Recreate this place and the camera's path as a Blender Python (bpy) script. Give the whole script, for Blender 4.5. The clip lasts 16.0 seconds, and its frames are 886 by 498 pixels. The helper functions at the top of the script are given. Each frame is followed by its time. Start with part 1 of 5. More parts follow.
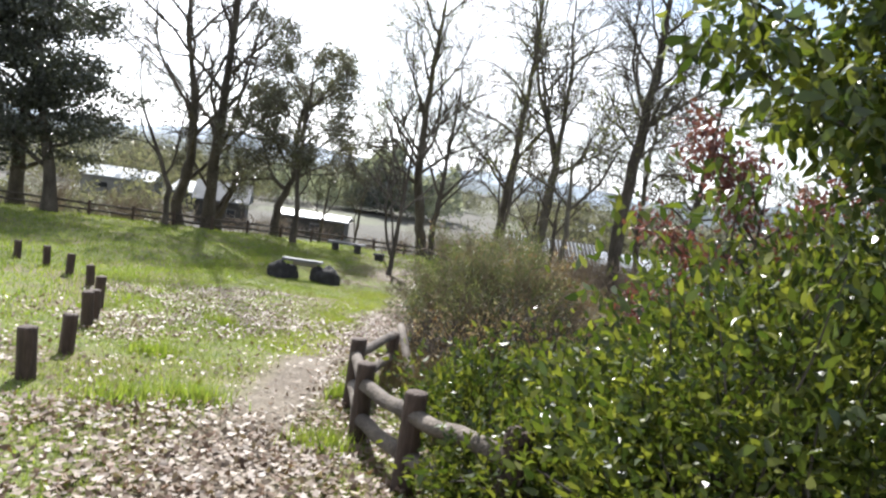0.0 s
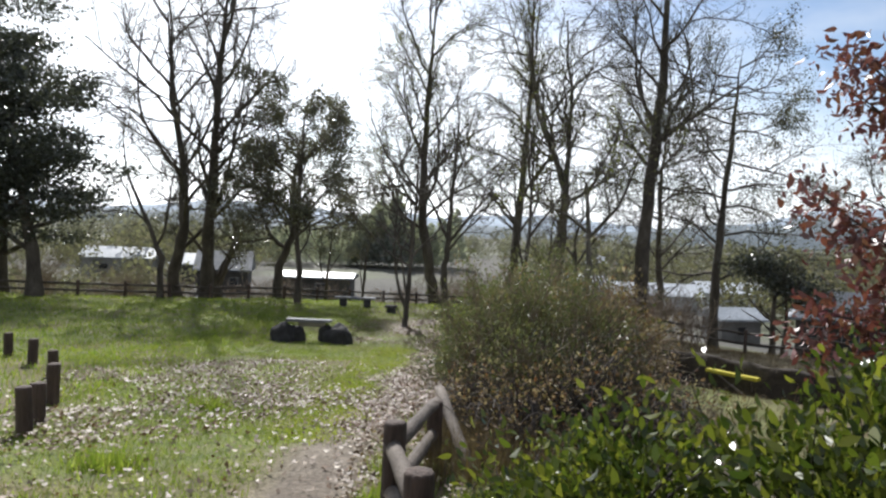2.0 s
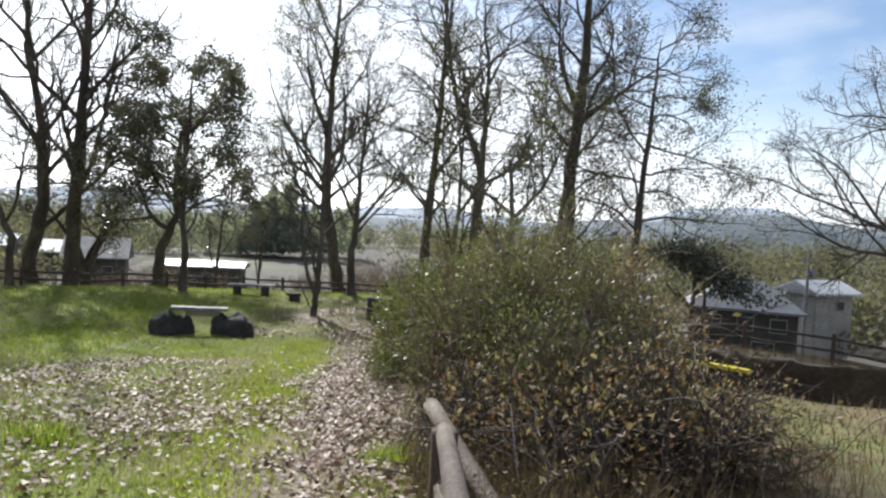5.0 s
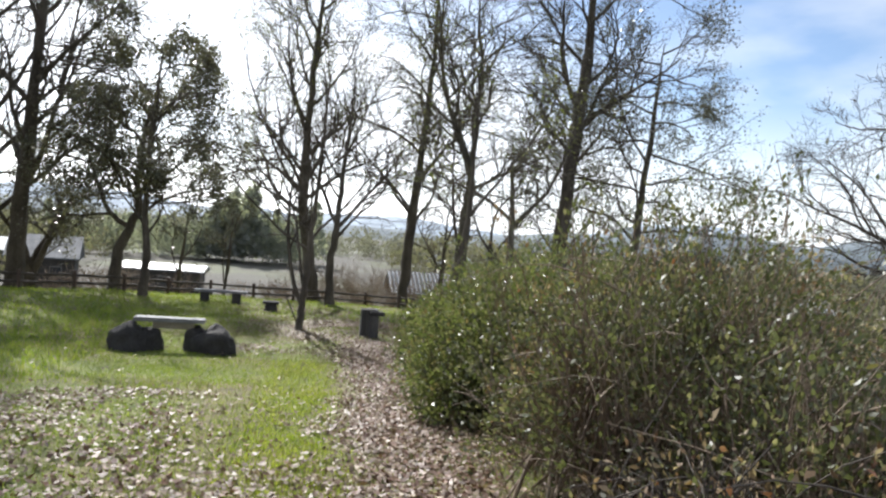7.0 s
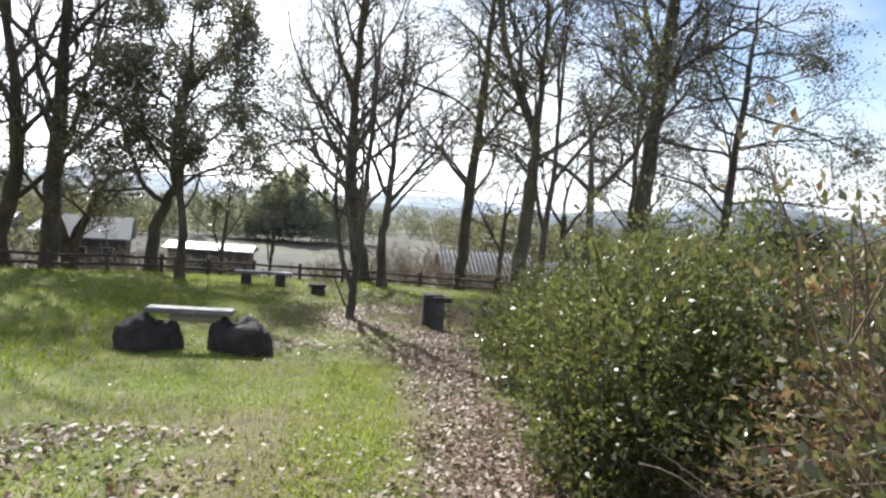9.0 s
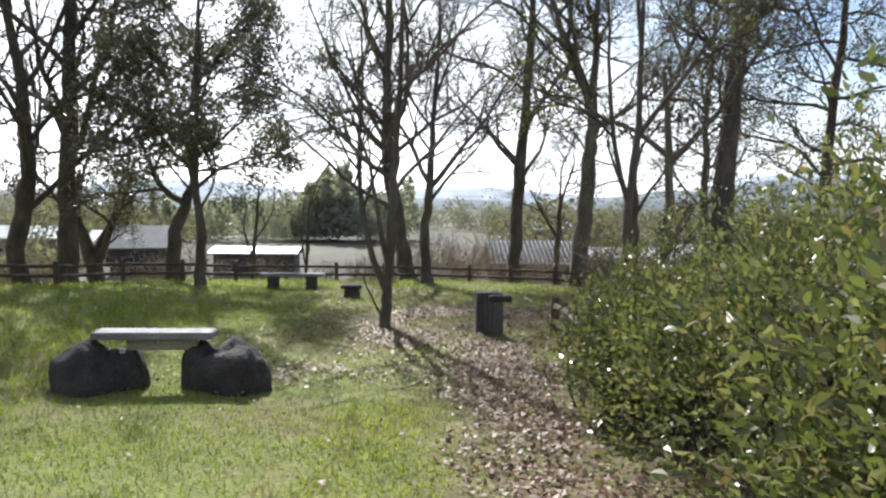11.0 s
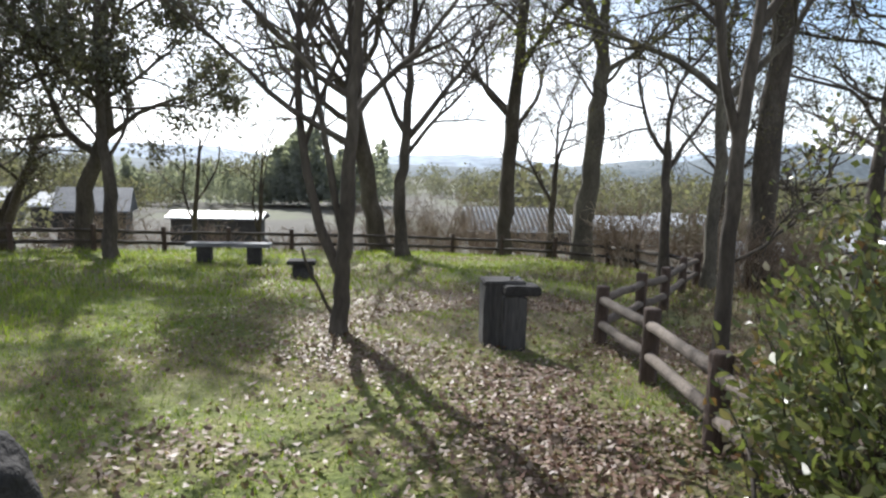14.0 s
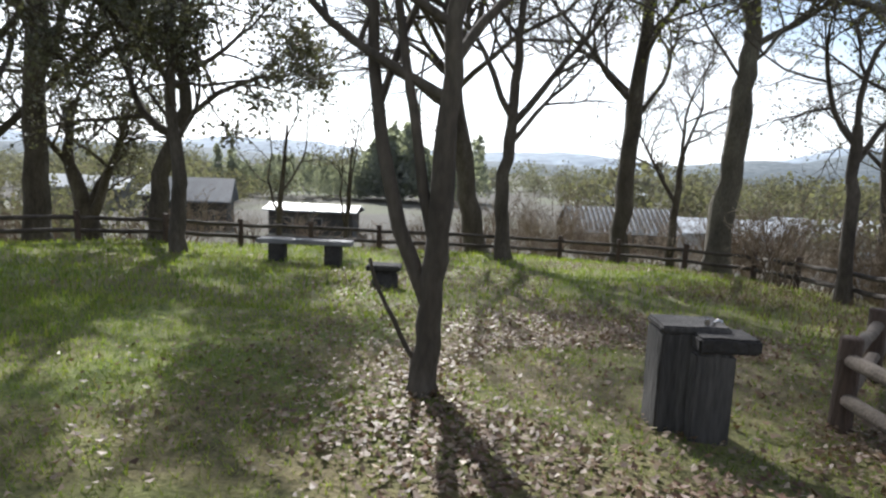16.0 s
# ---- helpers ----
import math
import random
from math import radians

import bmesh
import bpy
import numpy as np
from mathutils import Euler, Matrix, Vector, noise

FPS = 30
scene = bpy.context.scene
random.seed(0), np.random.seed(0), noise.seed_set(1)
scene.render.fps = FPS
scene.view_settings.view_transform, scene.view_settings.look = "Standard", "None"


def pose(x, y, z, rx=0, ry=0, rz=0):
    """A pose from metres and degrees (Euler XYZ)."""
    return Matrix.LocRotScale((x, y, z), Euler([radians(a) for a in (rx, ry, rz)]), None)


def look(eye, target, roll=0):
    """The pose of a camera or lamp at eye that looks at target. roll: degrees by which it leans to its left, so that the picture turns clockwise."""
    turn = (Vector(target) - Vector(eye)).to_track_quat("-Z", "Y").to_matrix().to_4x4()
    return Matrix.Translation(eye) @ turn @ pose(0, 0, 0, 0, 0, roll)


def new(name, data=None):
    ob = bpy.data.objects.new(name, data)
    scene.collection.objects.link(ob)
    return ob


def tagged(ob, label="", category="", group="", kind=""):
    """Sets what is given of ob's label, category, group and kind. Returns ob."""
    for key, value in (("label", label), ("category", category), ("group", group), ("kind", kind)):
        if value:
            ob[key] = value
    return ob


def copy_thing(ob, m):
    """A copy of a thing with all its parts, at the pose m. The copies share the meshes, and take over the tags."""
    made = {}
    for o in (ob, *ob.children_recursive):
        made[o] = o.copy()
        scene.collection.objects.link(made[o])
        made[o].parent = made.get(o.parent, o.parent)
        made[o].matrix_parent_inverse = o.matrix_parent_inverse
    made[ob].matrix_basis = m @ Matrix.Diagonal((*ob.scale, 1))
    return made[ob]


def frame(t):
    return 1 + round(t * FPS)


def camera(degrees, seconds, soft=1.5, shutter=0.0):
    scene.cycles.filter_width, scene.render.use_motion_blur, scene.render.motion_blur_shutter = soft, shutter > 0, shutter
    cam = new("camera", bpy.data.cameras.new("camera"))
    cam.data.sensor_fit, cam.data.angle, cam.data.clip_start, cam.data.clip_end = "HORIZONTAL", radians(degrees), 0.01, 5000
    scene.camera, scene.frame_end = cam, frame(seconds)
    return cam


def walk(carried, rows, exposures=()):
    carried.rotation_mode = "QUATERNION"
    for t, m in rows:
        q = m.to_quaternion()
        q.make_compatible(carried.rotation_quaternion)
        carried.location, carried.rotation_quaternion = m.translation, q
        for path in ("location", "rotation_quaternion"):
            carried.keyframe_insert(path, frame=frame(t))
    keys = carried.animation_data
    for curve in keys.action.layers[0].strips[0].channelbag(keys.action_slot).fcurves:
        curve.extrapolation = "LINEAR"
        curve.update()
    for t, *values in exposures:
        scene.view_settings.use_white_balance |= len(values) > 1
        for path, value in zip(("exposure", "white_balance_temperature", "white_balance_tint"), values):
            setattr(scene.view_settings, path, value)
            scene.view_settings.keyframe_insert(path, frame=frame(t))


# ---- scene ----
cam = camera(68.1, 16.0, 2.4)
PATH = [
    (0, (-0.297, -0.128, 1.626), (-0.28, 1.86, 1.413), 8.3),
    (0.5, (-0.309, 0.381, 1.546), (-0.283, 2.381, 1.502), 7.5),
    (1, (-0.411, 0.898, 1.454), (-0.492, 2.896, 1.424), 5.6),
    (1.5, (-0.48, 1.431, 1.312), (-0.548, 3.429, 1.372), 2.1),
    (2, (-0.631, 1.882, 1.254), (-0.642, 3.88, 1.184), 2.3),
    (2.5, (-0.696, 2.388, 1.16), (-0.661, 4.386, 1.083), 1.4),
    (3, (-0.879, 2.817, 1.103), (-0.757, 4.809, 0.981), 1.3),
    (5.5, (-1.491, 4.94, 0.661), (-1.151, 6.91, 0.586), 2.9),
    (6, (-1.776, 5.451, 0.607), (-1.384, 7.408, 0.49), 2.9),
    (6.5, (-1.963, 6.08, 0.573), (-1.495, 8.025, 0.566), 4.0),
    (7, (-2.081, 6.796, 0.516), (-1.653, 8.749, 0.474), 4.8),
    (7.5, (-2.075, 7.424, 0.414), (-1.627, 9.371, 0.325), 4.8),
    (8, (-2.127, 8.162, 0.362), (-1.669, 10.102, 0.197), 6.4),
    (8.5, (-2.137, 8.932, 0.326), (-1.771, 10.895, 0.217), 5.8),
    (11, (-1.785, 12.596, -0.018), (-1.636, 14.586, -0.163), 0.8),
    (11.5, (-1.726, 13.312, -0.078), (-1.596, 15.294, -0.313), 0.7),
    (12, (-1.752, 13.956, -0.133), (-1.506, 15.922, -0.406), 1.8),
    (12.5, (-1.72, 14.633, -0.211), (-1.507, 16.604, -0.477), 1.1),
    (13, (-1.686, 15.295, -0.257), (-1.452, 17.265, -0.514), 1.0),
    (13.5, (-1.687, 15.94, -0.309), (-1.402, 17.892, -0.642), 1.6),
    (14, (-1.638, 16.656, -0.369), (-1.407, 18.627, -0.612), 1.5),
    (14.5, (-1.634, 17.349, -0.392), (-1.448, 19.327, -0.617), 1.7),
    (15, (-1.64, 17.927, -0.464), (-1.487, 19.914, -0.63), 1.9),
    (15.5, (-1.712, 18.595, -0.484), (-1.61, 20.583, -0.678), 2.0),
    (16, (-1.711, 19.206, -0.561), (-1.761, 21.188, -0.822), 2.4),
]
walk(cam, [(t, look(eye, target, roll)) for t, eye, target, roll in PATH],
     [(0, 1.03, 6250, 10), (0.8, 0.56, 6250, 10), (1.6, 0.28, 6200, 10), (2.5, 0.42, 6200, 10), (5.5, 0.54, 6250, 10), (8.5, 0.83, 6250, 10), (11, 0.80, 6250, 10), (12, 1.00, 6200, 10), (14, 0.76, 6150, 10), (16, 0.58, 6150, 10)])

# ---- world, sun, exposure ----
SUN_TURN, SUN_HIGH = radians(-17.0), radians(39.0)
world = bpy.data.worlds.new("sky")
scene.world = world
world.use_nodes = True
wn, wl = world.node_tree.nodes, world.node_tree.links
wn.clear()
w_out, w_bg, w_sky = wn.new("ShaderNodeOutputWorld"), wn.new("ShaderNodeBackground"), wn.new("ShaderNodeTexSky")
w_sky.sky_type, w_sky.sun_disc = "NISHITA", False
w_sky.sun_elevation, w_sky.sun_rotation = SUN_HIGH, SUN_TURN % (2 * math.pi)
w_sky.air_density, w_sky.dust_density, w_sky.ozone_density = 1.0, 1.0, 2.2
w_co, w_map, w_noise, w_ramp, w_mix = (wn.new("ShaderNodeTexCoord"), wn.new("ShaderNodeMapping"), wn.new("ShaderNodeTexNoise"),
                                       wn.new("ShaderNodeValToRGB"), wn.new("ShaderNodeMixRGB"))
w_map.inputs["Scale"].default_value = (1.0, 1.0, 2.6)
w_map.inputs["Location"].default_value = (0.35, 0.1, 0.0)
w_noise.inputs["Scale"].default_value, w_noise.inputs["Detail"].default_value = 1.7, 6.0
w_ramp.color_ramp.elements[0].position, w_ramp.color_ramp.elements[1].position = 0.36, 0.58
w_grey, w_lift = wn.new("ShaderNodeRGBToBW"), wn.new("ShaderNodeVectorMath")
w_lift.operation = "MULTIPLY_ADD"
w_lift.inputs[1].default_value, w_lift.inputs[2].default_value = (1.35, 1.38, 1.42), (2.4, 2.5, 2.6)
wl.new(w_sky.outputs["Color"], w_grey.inputs["Color"])
wl.new(w_grey.outputs["Val"], w_lift.inputs[0])
wl.new(w_lift.outputs["Vector"], w_mix.inputs["Color2"])
wl.new(w_co.outputs["Generated"], w_map.inputs["Vector"])
wl.new(w_map.outputs["Vector"], w_noise.inputs["Vector"])
wl.new(w_noise.outputs["Fac"], w_ramp.inputs["Fac"])
w_sep, w_low, w_max = wn.new("ShaderNodeSeparateXYZ"), wn.new("ShaderNodeMapRange"), wn.new("ShaderNodeMath")
w_low.inputs["From Min"].default_value, w_low.inputs["From Max"].default_value = 0.22, 0.0
w_low.inputs["To Max"].default_value, w_max.operation = 0.92, "MAXIMUM"
wl.new(w_co.outputs["Generated"], w_sep.inputs["Vector"])
wl.new(w_sep.outputs["Z"], w_low.inputs["Value"])
wl.new(w_low.outputs["Result"], w_max.inputs[0])
wl.new(w_ramp.outputs["Color"], w_max.inputs[1])
wl.new(w_max.outputs["Value"], w_mix.inputs["Fac"])
wl.new(w_sky.outputs["Color"], w_mix.inputs["Color1"])
wl.new(w_mix.outputs["Color"], w_bg.inputs["Color"])
w_bg.inputs["Strength"].default_value = 0.1
wl.new(w_bg.outputs["Background"], w_out.inputs["Surface"])

sun_data = bpy.data.lights.new("sun", "SUN")
sun_data.energy, sun_data.angle, sun_data.color = 5.0, radians(0.6), (1.0, 0.96, 0.9)
sun = new("sun", sun_data)
sun.matrix_world = look((math.sin(SUN_TURN) * 60, 20 + math.cos(SUN_TURN) * 60, 50), (math.sin(SUN_TURN) * 60 - math.sin(SUN_TURN) * math.cos(SUN_HIGH),
                        20 + math.cos(SUN_TURN) * 60 - math.cos(SUN_TURN) * math.cos(SUN_HIGH), 50 - math.sin(SUN_HIGH)))

rng = np.random.default_rng(11)


# ---- materials ----
def mat(name, rough=0.8):
    m = bpy.data.materials.new(name)
    m.use_nodes = True
    b = m.node_tree.nodes["Principled BSDF"]
    b.inputs["Roughness"].default_value = rough
    return m, m.node_tree.nodes, m.node_tree.links, b


def ramp(nodes, stops):
    r = nodes.new("ShaderNodeValToRGB")
    while len(r.color_ramp.elements) < len(stops):
        r.color_ramp.elements.new(0.5)
    for e, (p, c) in zip(r.color_ramp.elements, stops):
        e.position, e.color = p, (*c, 1)
    return r


def noise_node(nodes, links, scale, detail=4.0, coord="Object", stretch=None):
    co, n = nodes.new("ShaderNodeTexCoord"), nodes.new("ShaderNodeTexNoise")
    n.inputs["Scale"].default_value, n.inputs["Detail"].default_value = scale, detail
    if stretch:
        mp = nodes.new("ShaderNodeMapping")
        mp.inputs["Scale"].default_value = stretch
        links.new(co.outputs[coord], mp.inputs["Vector"])
        links.new(mp.outputs["Vector"], n.inputs["Vector"])
    else:
        links.new(co.outputs[coord], n.inputs["Vector"])
    return n


def add_bump(nodes, links, b, source, strength, distance):
    bump = nodes.new("ShaderNodeBump")
    bump.inputs["Strength"].default_value, bump.inputs["Distance"].default_value = strength, distance
    links.new(source, bump.inputs["Height"])
    links.new(bump.outputs["Normal"], b.inputs["Normal"])


def mixed(nodes, links, fac, a, c, mode="MIX"):
    n = nodes.new("ShaderNodeMixRGB")
    n.blend_type = mode
    for key, v in (("Fac", fac), ("Color1", a), ("Color2", c)):
        if isinstance(v, bpy.types.NodeSocket):
            links.new(v, n.inputs[key])
        elif key == "Fac":
            n.inputs[key].default_value = v
        else:
            n.inputs[key].default_value = (*v, 1)
    return n.outputs["Color"]


def solid(name, stops, scale, rough=0.8, bump=0.3, fine=40.0, stretch=None, metal=0.0):
    """Two scales of noise over a colour ramp, with a fine relief."""
    m, n, l, b = mat(name, rough)
    big, small = noise_node(n, l, scale, 5.0, stretch=stretch), noise_node(n, l, fine, 3.0, stretch=stretch)
    r = ramp(n, stops)
    l.new(big.outputs["Fac"], r.inputs["Fac"])
    dim = ramp(n, [(0.3, (0.62, 0.62, 0.62)), (0.75, (1.15, 1.15, 1.15))])
    l.new(small.outputs["Fac"], dim.inputs["Fac"])
    l.new(mixed(n, l, 1.0, r.outputs["Color"], dim.outputs["Color"], "MULTIPLY"), b.inputs["Base Color"])
    add_bump(n, l, b, small.outputs["Fac"], bump, 0.02)
    b.inputs["Metallic"].default_value = metal
    return m


def leafy(name, colours, rough=0.45, through_light=0.35, spec=0.5):
    """Leaf blades: each island takes its own tint; light comes through."""
    m, n, l, b = mat(name, rough)
    geo = n.new("ShaderNodeNewGeometry")
    r = ramp(n, [(i / max(1, len(colours) - 1), c) for i, c in enumerate(colours)])
    l.new(geo.outputs["Random Per Island"], r.inputs["Fac"])
    l.new(r.outputs["Color"], b.inputs["Base Color"])
    b.inputs["Specular IOR Level"].default_value = spec
    t, mix, out = n.new("ShaderNodeBsdfTranslucent"), n.new("ShaderNodeMixShader"), n["Material Output"]
    warm = mixed(n, l, 1.0, r.outputs["Color"], (1.45, 1.5, 0.85), "MULTIPLY")
    l.new(warm, t.inputs["Color"])
    mix.inputs["Fac"].default_value = through_light
    l.new(b.outputs["BSDF"], mix.inputs[1])
    l.new(t.outputs["BSDF"], mix.inputs[2])
    l.new(mix.outputs["Shader"], out.inputs["Surface"])
    return m


M_BARK = solid("bark_dark", [(0.3, (0.045, 0.036, 0.028)), (0.55, (0.09, 0.074, 0.058)), (0.8, (0.155, 0.138, 0.11))], 3.0, 0.92, 0.9, 22.0, (1, 1, 0.35))
M_BARK_PALE = solid("bark_pale", [(0.3, (0.065, 0.056, 0.044)), (0.55, (0.125, 0.11, 0.085)), (0.8, (0.2, 0.185, 0.14))], 2.5, 0.92, 0.9, 25.0, (1, 1, 0.4))
M_TWIG = solid("twig_bark", [(0.3, (0.05, 0.04, 0.033)), (0.7, (0.115, 0.095, 0.08))], 2.0, 0.9, 0.3, 30.0)
M_POST = solid("weathered_post", [(0.3, (0.05, 0.033, 0.026)), (0.6, (0.1, 0.066, 0.05)), (0.8, (0.15, 0.12, 0.1))], 4.0, 0.85, 0.8, 45.0, (1, 1, 0.2))
M_RAIL = solid("weathered_rail", [(0.3, (0.09, 0.07, 0.058)), (0.6, (0.16, 0.13, 0.105)), (0.8, (0.24, 0.21, 0.18))], 4.0, 0.85, 0.7, 45.0)
M_RAIL_DARK = solid("dark_rail", [(0.3, (0.04, 0.03, 0.024)), (0.6, (0.075, 0.06, 0.048)), (0.8, (0.12, 0.1, 0.085))], 4.0, 0.85, 0.6, 45.0)
M_ROCK = solid("dark_basalt", [(0.3, (0.022, 0.02, 0.02)), (0.55, (0.042, 0.038, 0.037)), (0.8, (0.075, 0.068, 0.064))], 3.5, 0.9, 1.0, 30.0)
M_SLAB = solid("pale_concrete", [(0.3, (0.13, 0.13, 0.135)), (0.7, (0.23, 0.23, 0.24))], 2.5, 0.7, 0.4, 60.0)
M_SLAB_SIDE = solid("slab_side", [(0.3, (0.2, 0.17, 0.13)), (0.7, (0.32, 0.28, 0.22))], 2.5, 0.85, 0.4, 50.0)
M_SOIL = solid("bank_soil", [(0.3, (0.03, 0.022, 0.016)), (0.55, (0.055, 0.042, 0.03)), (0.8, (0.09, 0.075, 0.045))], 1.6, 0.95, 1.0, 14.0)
M_STUMP = solid("grey_cut_wood", [(0.3, (0.05, 0.046, 0.046)), (0.6, (0.1, 0.093, 0.09)), (0.8, (0.17, 0.16, 0.15))], 5.0, 0.9, 0.9, 40.0, (1, 1, 0.15))
M_LEAF_BRIGHT = leafy("laurel_leaf", [(0.022, 0.036, 0.01), (0.048, 0.072, 0.014), (0.1, 0.125, 0.02), (0.03, 0.042, 0.012), (0.19, 0.2, 0.036), (0.05, 0.075, 0.015)], 0.3, 0.38)
M_LEAF_MID = leafy("shrub_leaf", [(0.06, 0.075, 0.03), (0.095, 0.118, 0.042), (0.13, 0.15, 0.056), (0.07, 0.082, 0.036), (0.2, 0.205, 0.11), (0.14, 0.105, 0.062)], 0.32, 0.38)
M_LEAF_OLIVE = leafy("broom_leaf", [(0.06, 0.068, 0.034), (0.085, 0.095, 0.045), (0.1, 0.11, 0.055), (0.075, 0.075, 0.045), (0.19, 0.18, 0.12)], 0.45, 0.38)
M_LEAF_DARK = leafy("evergreen_leaf", [(0.04, 0.046, 0.04), (0.058, 0.064, 0.054), (0.085, 0.09, 0.075), (0.046, 0.05, 0.044)], 0.34, 0.24)
M_LEAF_OAK = leafy("oak_leaf_grey", [(0.06, 0.062, 0.045), (0.09, 0.09, 0.062), (0.125, 0.12, 0.085), (0.07, 0.068, 0.05)], 0.33, 0.32)
M_LEAF_YOUNG = leafy("young_leaf", [(0.13, 0.15, 0.045), (0.2, 0.21, 0.07), (0.16, 0.16, 0.075), (0.1, 0.1, 0.05)], 0.6, 0.5)
M_BUD = leafy("grey_bud", [(0.07, 0.062, 0.045), (0.11, 0.1, 0.06), (0.14, 0.125, 0.08)], 0.7, 0.35, 0.2)
M_LEAF_RED = leafy("red_leaf", [(0.12, 0.036, 0.042), (0.17, 0.055, 0.058), (0.15, 0.07, 0.055), (0.085, 0.028, 0.033)], 0.36, 0.28)
M_DRY = leafy("dry_stem", [(0.12, 0.07, 0.042), (0.2, 0.14, 0.09), (0.29, 0.22, 0.15), (0.12, 0.11, 0.05), (0.18, 0.08, 0.05), (0.42, 0.36, 0.28)], 0.7, 0.32)
M_FALLEN = leafy("fallen_leaf", [(0.09, 0.055, 0.032), (0.18, 0.125, 0.08), (0.26, 0.2, 0.145), (0.12, 0.072, 0.042), (0.19, 0.115, 0.075), (0.07, 0.04, 0.026), (0.42, 0.34, 0.26)], 0.52, 0.16, 0.35)
M_FALLEN_RED = leafy("fallen_red_leaf", [(0.06, 0.03, 0.021), (0.14, 0.072, 0.048), (0.24, 0.155, 0.115), (0.09, 0.045, 0.031), (0.18, 0.1, 0.07), (0.05, 0.026, 0.018), (0.34, 0.25, 0.19)], 0.52, 0.12, 0.35)
M_GRASS = leafy("grass_blade", [(0.085, 0.135, 0.022), (0.145, 0.2, 0.03), (0.19, 0.24, 0.042), (0.23, 0.235, 0.075), (0.13, 0.18, 0.03)], 0.5, 0.6)
M_GRASS_FRESH = leafy("fresh_grass_blade", [(0.17, 0.22, 0.025), (0.24, 0.28, 0.04), (0.28, 0.3, 0.06), (0.2, 0.25, 0.03)], 0.5, 0.6)
M_RUSSET = leafy("russet_leaf", [(0.12, 0.06, 0.035), (0.1, 0.09, 0.035), (0.17, 0.09, 0.05), (0.09, 0.1, 0.03)], 0.5, 0.4)
M_STALK = solid("dry_stalk", [(0.3, (0.14, 0.095, 0.065)), (0.5, (0.23, 0.17, 0.12)), (0.68, (0.42, 0.35, 0.27))], 1.2, 0.8, 0.3, 30.0)
M_GRASS_BROWN = leafy("brown_dead_grass", [(0.11, 0.08, 0.05), (0.16, 0.12, 0.078), (0.09, 0.066, 0.042), (0.2, 0.155, 0.105)], 0.8, 0.2, 0.2)
M_GRASS_DRY = leafy("dry_grass_blade", [(0.2, 0.16, 0.08), (0.28, 0.23, 0.12), (0.16, 0.13, 0.06)], 0.7, 0.3)


def ground_material():
    m, n, l, b = mat("ground_cover", 0.95)
    big, mid, small = noise_node(n, l, 0.55, 5.0), noise_node(n, l, 3.2, 6.0), noise_node(n, l, 28.0, 5.0)
    grass = ramp(n, [(0.3, (0.09, 0.115, 0.022)), (0.5, (0.14, 0.165, 0.035)), (0.7, (0.19, 0.19, 0.06))])
    l.new(mid.outputs["Fac"], grass.inputs["Fac"])
    straw = ramp(n, [(0.3, (0.1, 0.075, 0.04)), (0.6, (0.17, 0.13, 0.07)), (0.8, (0.22, 0.17, 0.11))])
    l.new(mid.outputs["Fac"], straw.inputs["Fac"])
    earth = ramp(n, [(0.3, (0.13, 0.1, 0.075)), (0.6, (0.2, 0.165, 0.13)), (0.8, (0.27, 0.225, 0.185))])
    l.new(mid.outputs["Fac"], earth.inputs["Fac"])
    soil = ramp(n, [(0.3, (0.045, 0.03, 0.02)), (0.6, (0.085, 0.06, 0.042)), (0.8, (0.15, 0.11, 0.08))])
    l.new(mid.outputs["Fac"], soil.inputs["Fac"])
    far = ramp(n, [(0.38, (0.075, 0.068, 0.055)), (0.5, (0.1, 0.093, 0.075)), (0.6, (0.12, 0.13, 0.075)), (0.68, (0.2, 0.19, 0.16))])
    l.new(noise_node(n, l, 0.03, 4.0).outputs["Fac"], far.inputs["Fac"])
    patch = ramp(n, [(0.45, (0, 0, 0)), (0.62, (0.75, 0.75, 0.75))])
    l.new(big.outputs["Fac"], patch.inputs["Fac"])
    col = mixed(n, l, patch.outputs["Color"], grass.outputs["Color"], straw.outputs["Color"])
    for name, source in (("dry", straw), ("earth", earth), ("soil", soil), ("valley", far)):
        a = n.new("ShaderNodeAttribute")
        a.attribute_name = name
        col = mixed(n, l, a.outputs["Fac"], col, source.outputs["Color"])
    dim = ramp(n, [(0.3, (0.55, 0.55, 0.55)), (0.7, (1.25, 1.25, 1.25))])
    l.new(small.outputs["Fac"], dim.inputs["Fac"])
    l.new(mixed(n, l, 1.0, col, dim.outputs["Color"], "MULTIPLY"), b.inputs["Base Color"])
    add_bump(n, l, b, small.outputs["Fac"], 0.8, 0.03)
    return m


M_GROUND = ground_material()


def patch_tint(m, scale, tint):
    """Broad patches of another tone over a leaf material."""
    n, l = m.node_tree.nodes, m.node_tree.links
    b = n["Principled BSDF"]
    source = b.inputs["Base Color"].links[0].from_socket
    f = ramp(n, [(0.42, (0, 0, 0)), (0.6, (1, 1, 1))])
    l.new(noise_node(n, l, scale, 4.0).outputs["Fac"], f.inputs["Fac"])
    l.new(mixed(n, l, f.outputs["Color"], source, mixed(n, l, 1.0, source, tint, "MULTIPLY")), b.inputs["Base Color"])


patch_tint(M_GRASS, 0.7, (0.55, 0.72, 0.6))


